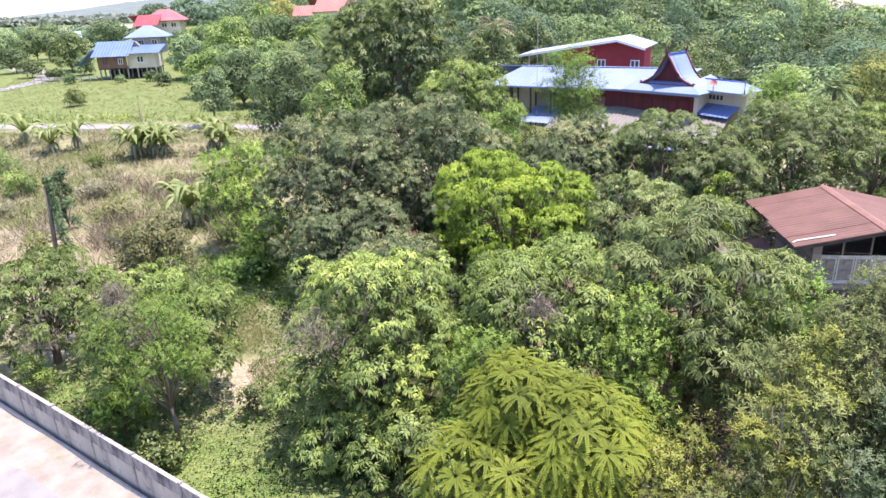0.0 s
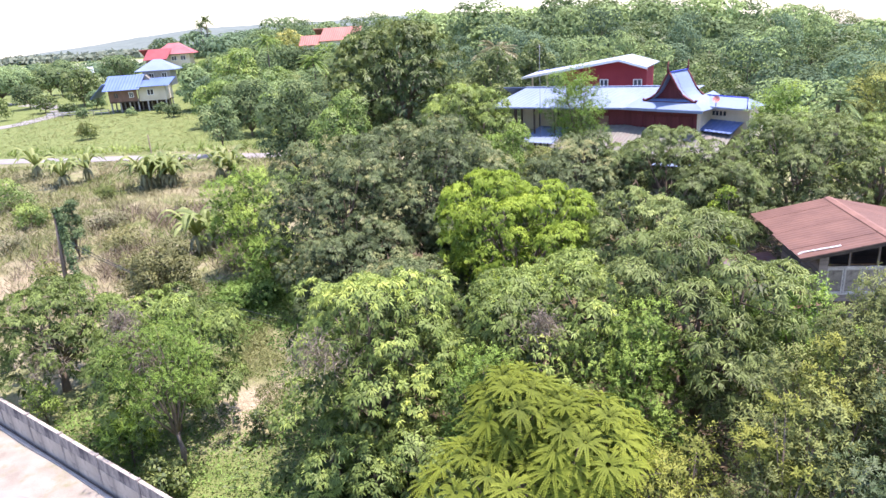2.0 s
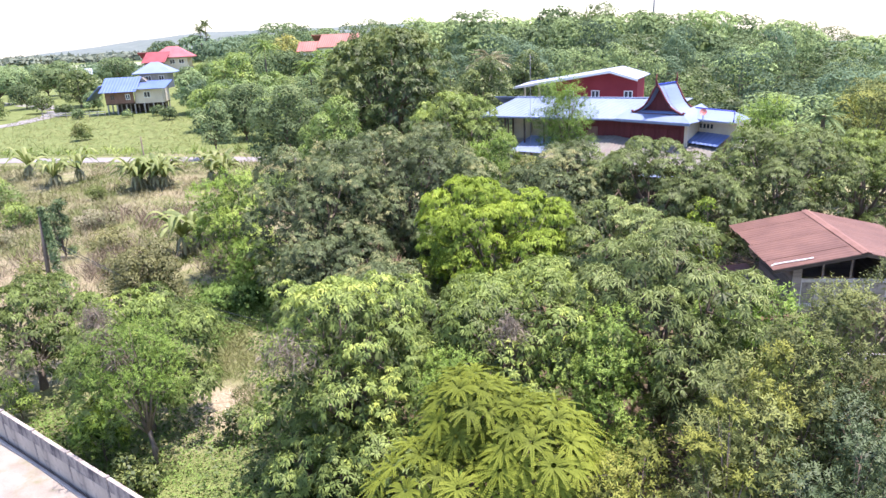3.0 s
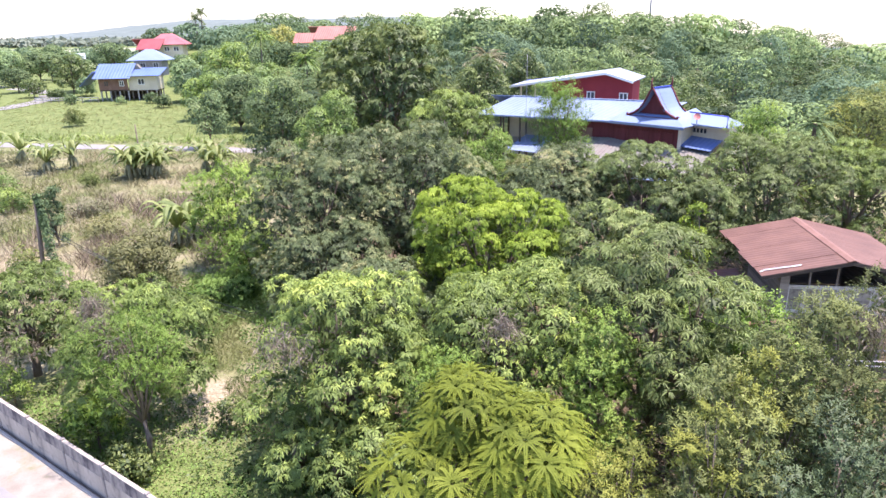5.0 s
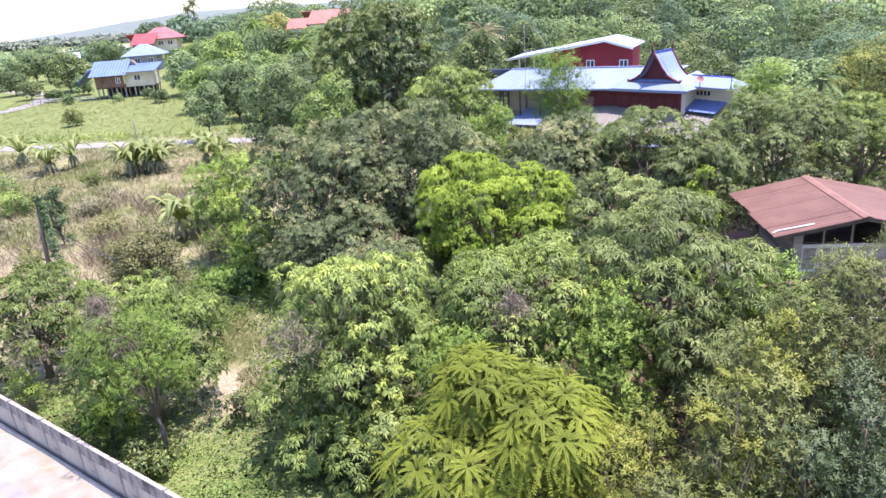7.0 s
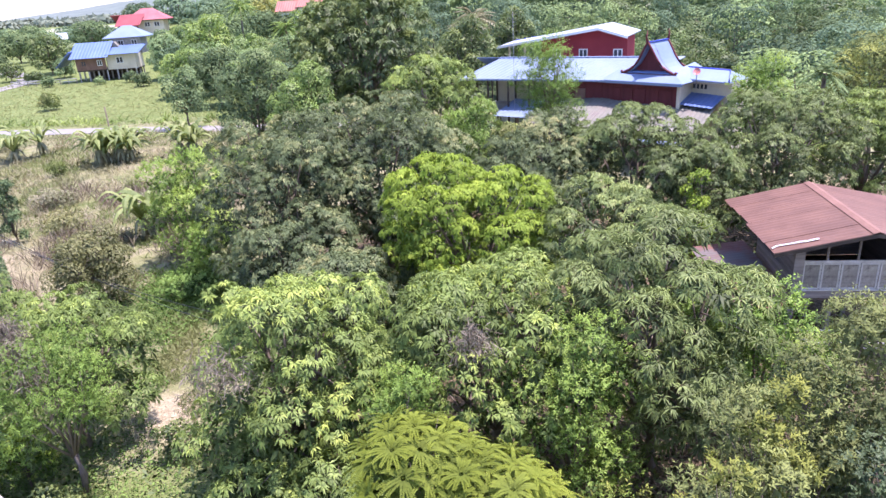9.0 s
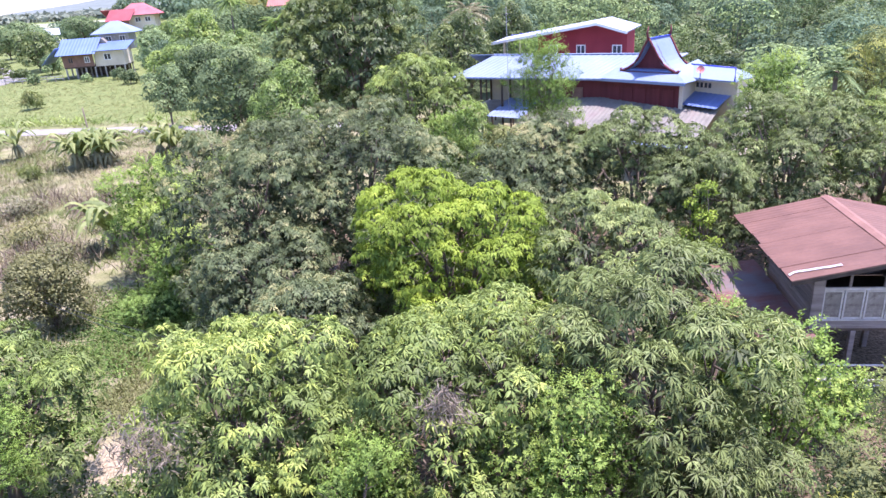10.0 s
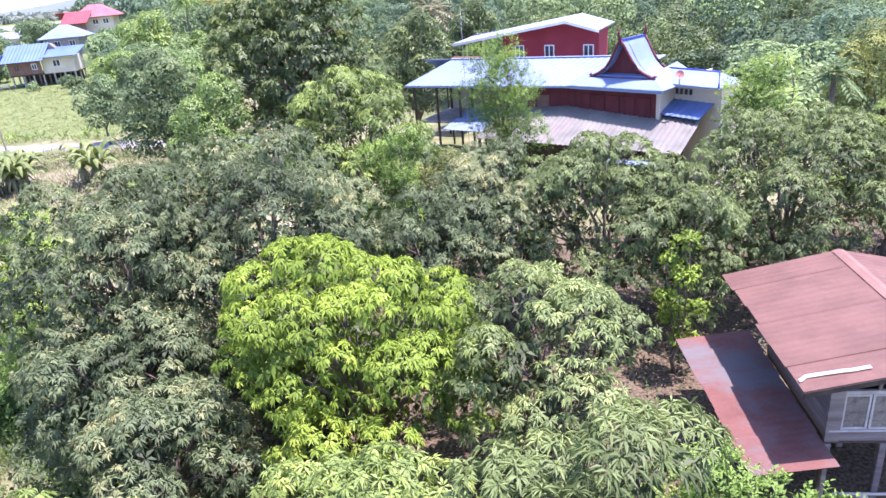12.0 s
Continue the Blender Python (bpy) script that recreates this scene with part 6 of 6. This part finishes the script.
def off_path(x, y):
    """Away from the trodden strip, the wall and the yard road."""
    side = (x - WALL_FROM.x) * ACROSS.x + (y - WALL_FROM.y) * ACROSS.y
    strip = (np.abs(x + 8.75 + 0.29 * (y - 25)) < 1.0 + 0.5 * np.sin(y * 1.9)) & (y > 21.5) & (y < 32)
    return (side < -0.25) & ~strip


x, y = inside(rng, 95000, -16, 2, 13, 38, lambda x, y: off_path(x, y) & (x < -2 + 0.35 * (y - 14)))
low_growth("weeds", "knee-high green weeds and creepers under the trees", "weeds", rng, x, y, 0.5, 0.13, 0.5, WEED, (0.1, 0.85), upright=0.4)
x, y = inside(rng, 26000, -16, -7, 27, 40, lambda x, y: np.hypot((x + 11.4) / 3.4, (y - 33.4) / 4.6) < 0.9 + 0.2 * np.sin(x * 2 + y))
low_growth("weeds", "bright green weeds in the watered gap between the trees", "weeds", rng, x, y, 0.4, 0.14, 0.45, WEED, (0.35, 1.0), upright=0.35)
x, y = inside(rng, 26000, -10, 34, 15, 47, lambda x, y: off_path(x, y) & ~((x < -7.8) & (y < 38)) & ~((x > 13.0) & (x < 22) & (y > 24) & (y < 31.5)))
low_growth("undergrowth", "dark leafy undergrowth between the orchard trees", "undergrowth", rng, x, y, 1.3, 0.22, 0.4, DEEP, (0.0, 0.5), upright=0.3)
x, y = inside(rng, 15000, 0, 36, 8, 20, lambda x, y: off_path(x, y) & (x > 2))
low_growth("undergrowth", "leafy scrub at the orchard's near edge", "undergrowth", rng, x, y, 1.8, 0.24, 0.4, SCRUB, (0.0, 0.6), upright=0.3)
x, y = inside(rng, 13000, -62, -10, 27, 84, lambda x, y: off_path(x, y) & (np.hypot((x + 11.4) / 3.6, (y - 33.0) / 6.0) > 1) & (np.abs(y - (85.2 - 0.21 * (x + 35))) > 2.4) & (np.sin(x * 0.35 + 1) * np.sin(y * 0.27) > -0.85))
low_growth("dry_grass", "tall dry straw-coloured grass in the fallow plot", "grass", rng, x, y, 0.25, 0.62, 0.07, DRY, (0.0, 0.95), per=6, upright=0.9, patch=0.25)
x, y = inside(rng, 9000, -62, -14, 40, 84, lambda x, y: (np.sin(x * 0.3) + np.sin(y * 0.21 + x * 0.1) > -0.45) & (np.abs(y - (85.2 - 0.21 * (x + 35))) > 2.6))
low_growth("meadow_grass", "green meadow grass along the lane", "grass", rng, x, y, 0.2, 0.55, 0.09, GRASS, (0.1, 0.9), per=6, upright=0.85, patch=0.2)
x, y = inside(rng, 12000, -100, -18, 88, 150, lambda x, y: (y - (85.2 - 0.21 * (x + 35)) > 2.4) & ~((x > -76) & (x < -54) & (y > 137)) & (x > -30 - y * 0.42))
low_growth("field_grass", "lush green grass of the open field", "grass", rng, x, y, 0.12, 0.34, 0.14, GRASS, (0.3, 0.95), per=5, upright=0.45, patch=0.12)
x, y = inside(rng, 900, -28, 2, 8, 34, lambda x, y: ((x - WALL_FROM.x) * ACROSS.x + (y - WALL_FROM.y) * ACROSS.y > 0.35) & ((x - WALL_FROM.x) * ACROSS.x + (y - WALL_FROM.y) * ACROSS.y < 2.2))
low_growth("verge_weeds", "sparse dry weeds on the sandy verge", "weeds", rng, x, y, 0.05, 0.12, 0.2, DRY, (0.1, 0.8), per=5, upright=0.6)

x, y = inside(rng, 1500, -29, -13.5, 33, 56, lambda x, y: (np.hypot((x + 11.4) / 4.2, (y - 33.0) / 6.5) > 1) & (np.sin(x * 0.8 + 0.5 * np.sin(y)) + np.sin(y * 0.6 + 1.0) > 0.25))
low_growth("dry_stalks", "tall grey-brown dead stalks in the fallow plot", "stalks", rng, x, y, 0.3, 1.35, 0.028, DRYVINE, (0.2, 1.0), per=7, upright=1.4, patch=0.3)

# scrubby clumps standing in the fallow plot
for i, (x, y, r, h, mt, lb) in enumerate((
        (-24, 46, 1.5, 1.7, BROWNISH, "dry twiggy clump in the fallow plot"), (-20.5, 40, 1.3, 1.5, BROWNISH, "dry twiggy clump in the fallow plot"),
        (-28, 52, 1.6, 1.6, DRY, "straw-coloured clump in the fallow plot"), (-19, 48.5, 1.6, 1.9, DRY, "straw-coloured clump in the fallow plot"),
        (-32, 41, 1.4, 2.0, SCRUB, "green clump in the fallow plot"), (-24.5, 37.5, 1.1, 2.4, SCRUB, "green clump in the fallow plot"),
        (-36, 55, 1.5, 1.6, SCRUB, "green clump in the fallow plot"), (-41, 60, 1.9, 3.2, FRESH, "green clump in the fallow plot"),
        (-23, 55, 1.3, 1.3, SCRUB, "green clump in the fallow plot"), (-17.5, 55, 1.7, 2.0, FRESH, "green clump in the fallow plot"),
        (-15.5, 61, 1.9, 2.3, FRESH, "green clump in the fallow plot"), (-33, 47, 1.2, 1.3, DRY, "straw-coloured clump in the fallow plot"))):
    broadleaf("shrub", lb, "shrub", x, y, h, r, 400 + i, mt, length=0.2, width=0.35, density=55, bottom=0.02, n=8, inner=0.2, group="clumps of the fallow plot", base_r=0.03)

broadleaf("shrub", "tall stump smothered in green creeper", "shrub", -26.6, 44.5, 4.6, 0.85, 421, WOODS, length=0.16, width=0.5, density=110, bottom=0.02, n=9, inner=0.3, base_r=0.08)
broadleaf("bush", "bright green weed spilling over the concrete wall", "bush", -11.7, 20.0, 2.3, 0.95, 422, LIGHT, length=0.11, width=0.3, density=230, spray=0.3, bottom=0.05, n=8, inner=0.3, base_r=0.03, fill=(0.4, 1.0))
broadleaf("bush", "bright green weed spilling over the concrete wall", "bush", -16.5, 23.0, 2.0, 0.7, 423, LIGHT, length=0.11, width=0.3, density=190, bottom=0.05, n=8, inner=0.3, base_r=0.03, fill=(0.3, 0.9))
broadleaf("bush", "yellow-green mango shoots low beside the wall", "bush", -11.6, 19.9, 2.6, 0.95, 424, MANGO_YOUNG, length=0.2, width=0.22, density=90, bottom=0.6, n=8, inner=0.3, base_r=0.04, fill=(0.2, 0.9))
broadleaf("bush", "dark green low bush behind the wall", "bush", -9.7, 18.1, 1.4, 0.8, 425, DEEP, length=0.14, width=0.5, density=140, bottom=0.05, n=8, inner=0.3, base_r=0.03, fill=(0.3, 1.0))
broadleaf("shrub", "yellow-green tuft in the fallow plot", "shrub", -34.1, 63.6, 1.5, 1.0, 426, BANANA_LEAF, length=0.4, width=0.12, density=60, bottom=0.02, n=7, inner=0.2, base_r=0.03)
broadleaf("shrub", "light green shrub standing in the field", "shrub", -58.3, 107.1, 2.8, 1.5, 427, BANANA_LEAF, length=0.5, width=0.2, density=40, bottom=0.02, n=7, inner=0.2, base_r=0.03, fill=(0.3, 1.0))
broadleaf("shrub", "green clump in the fallow plot", "shrub", -35.3, 53.5, 2.3, 1.3, 428, FRESH, length=0.2, width=0.4, density=60, bottom=0.02, n=8, inner=0.2, group="clumps of the fallow plot", base_r=0.03)

# grass and fallen leaves creeping over the trodden strip, and a grassy bank along the lane
x, y = inside(rng, 8500, -13, -5.5, 21, 33, lambda x, y: ~off_path(x, y) & (np.sin(x * 2.1 + y) + np.sin(y * 1.3 - x) > np.where(y < 25.6, 0.9, -1.5)))
low_growth("path_grass", "tufts of grass on the trodden earth", "grass", rng, x, y, 0.1, 0.26, 0.11, GRASS, (0.1, 0.9), per=7, upright=0.6)
x, y = inside(rng, 900, -13, -5.5, 20, 33, lambda x, y: ~off_path(x, y))
low_growth("fallen_leaves", "brown fallen leaves on the trodden earth", "leaves", rng, x, y, 0.03, 0.13, 0.4, DRYVINE, (0.2, 1.0), upright=0.02)
x, y = inside(rng, 1800, -75, -18, 84, 100, lambda x, y: (np.abs(y - (85.2 - 0.21 * (x + 35)) - 4.2) < 1.1 + 0.5 * np.sin(x * 0.7)))
low_growth("bank_grass", "tall rank grass on the bank along the lane", "grass", rng, x, y, 0.9, 0.8, 0.11, FRESH, (0.1, 0.8), per=8, upright=0.8, patch=0.3)

# ---- banana plants ----


def banana(seed, n=9, h=1.5):
    """A banana plant: a sheathed stem, long arching leaves with a midrib, and dead leaves hanging."""
    rng = random.Random(seed)
    base = thing("banana_plant", pose(0, 0, 0), "green banana plant with arching torn leaves", "banana plant", "banana plants")
    part("stem", tube_mesh("stem", [([(0, 0, -0.1), (0.04, 0, h * 0.6), (0, 0.03, h)], 0.14, 0.08)], 8), surface("banana_stem_%d" % seed, (0.16, 0.15, 0.08), (0.28, 0.25, 0.15), 3, 0.7, 0.1), base)
    for i in range(n):
        a = i * 2.4 + rng.uniform(-0.3, 0.3)
        dead = i >= n - 8
        reach = rng.uniform(1.1, 1.9)
        rise = rng.uniform(0.8, 2.1) if not dead else 0.1
        pts = []
        for k in range(9):
            t = k / 8
            r = reach * (t - 0.12 * t * t) * (0.35 if dead else 1)
            z = h * 0.97 + rise * 2.0 * t - (rise * 1.5 + (0.4 if not dead else h * 0.9)) * t * t
            pts.append(Vector((math.cos(a) * r, math.sin(a) * r, z)))
        side = Vector((-math.sin(a), math.cos(a), 0))
        bm = bmesh.new()
        rows = []
        for k, p in enumerate(pts):
            t = k / 8
            w = 0.135 * math.sin(math.pi * min(1, 0.12 + t * 0.9)) ** 0.6 * (0.6 if dead else 1) * rng.uniform(0.85, 1.1)
            rows.append([bm.verts.new(p - side * w - Vector((0, 0, w * 0.35))), bm.verts.new(p + Vector((0, 0, 0.02))), bm.verts.new(p + side * w - Vector((0, 0, w * 0.35)))])
        for q, r_ in zip(rows, rows[1:]):
            bm.faces.new((q[0], q[1], r_[1], r_[0]))
            bm.faces.new((q[1], q[2], r_[2], r_[1]))
        me = bpy.data.meshes.new("leaf")
        bm.to_mesh(me)
        bm.free()
        me.attributes.new("age", "FLOAT", "POINT").data.foreach_set("value", [rng.uniform(0.25, 0.6) if dead else rng.uniform(0.15, 0.75)] * len(me.vertices))
        part("leaf", me, DRY if dead else BANANA_LEAF, base, "dry hanging leaf" if dead else "")
    return base


first = banana(1, 22, 0.75)
second = banana(2, 21, 0.9)
spots = [(-30.9, 67.0), (-17.7, 43.7), (-29.6, 67.4), (-31.9, 67.8), (-30.4, 68.3), (-29.2, 68.4), (-28.6, 67.2), (-31.2, 66.4), (-41.9, 70.3), (-40.4, 72.6), (-42.4, 71.6), (-24.0, 68.0), (-23.2, 69.0), (-22.4, 67.4), (-17.0, 44.6), (-15.4, 45.8), (-16.2, 47.0), (-48, 76), (31.5, 50.0), (32.3, 51.0), (33.0, 49.8)]
for i, (x, y) in enumerate(spots):
    s = 1.55 + 0.35 * ((i * 7) % 5) / 5
    m = pose(x, y, ground_at(x, y), 0, 0, i * 67)
    src = (first, second)[i % 2]
    ob = src if i < 2 else copy_thing(src, m)
    ob.matrix_basis = m
    ob.scale = (s, s, s)

# ---- old posts with creeper, and wires ----


def creeper_post(x, y, h, lean, seed, label):
    rng = np.random.default_rng(seed)
    base = thing("post", pose(x, y, ground_at(x, y)), label, "post")
    top = Vector((lean[0], lean[1], h))
    part("pole", tube_mesh("pole", [([(0, 0, -0.3), top * 0.5, top], 0.13, 0.10)], 8), BARK, base)
    t = np.where(rng.random(2600) < 0.5, rng.uniform(0.7, 1.03, 2600), rng.uniform(0, 0.9, 2600))
    r = 0.06 + 0.12 * patches(np.column_stack([t * 9, t * 0, t * 0]), rng, 0.7, 1.4) * (1.3 - 0.7 * t)
    a = rng.uniform(0, 6.28, 2600)
    p = np.outer(t, np.array(top)) + np.column_stack([np.cos(a) * r + 0.85 * (1 - t) ** 0.7, np.sin(a) * r, 0 * a])
    o = unit(np.column_stack([np.cos(a), np.sin(a), 0.2 + 0 * a]))
    part("creeper", leaf_mesh("creeper", *loose(rng, p, o, 0.16, 0.6, (0.1, 0.7))), WOODS, base, "green creeper")


creeper_post(-21.75, 34.4, 6.1, (0.45, 0.1), 5, "leaning old post overgrown with creeper")
tagged(part("pole", tube_mesh("pole", [([(-33.5, 74, -0.2), (-33.5, 74, 4.6)], 0.09, 0.07)]), BARK), "bare grey wooden pole beside the lane", "pole")
tagged(part("pole", tube_mesh("pole", [([(-92, 133, 0.5), (-92, 133, 9.5)], 0.14, 0.1)]), CAST), "concrete power pole by the village lane", "pole")


def wire(a, b, sag, label):
    a, b = Vector(a), Vector(b)
    pts = [a.lerp(b, i / 14) - Vector((0, 0, sag * 4 * (i / 14) * (1 - i / 14))) for i in range(15)]
    tagged(part("wire", tube_mesh("wire", [(pts, 0.012, 0.012)], 4), DARKGLASS), label, "wire", "old wires across the plot")


wire((-21.3, 34.5, 4.4), (-9.3, 30.3, 0.5), 0.35, "thin dark wire sagging to the ground")
wire((-21.3, 34.5, 4.1), (-8.6, 30.9, 0.4), 0.45, "thin dark wire sagging to the ground")
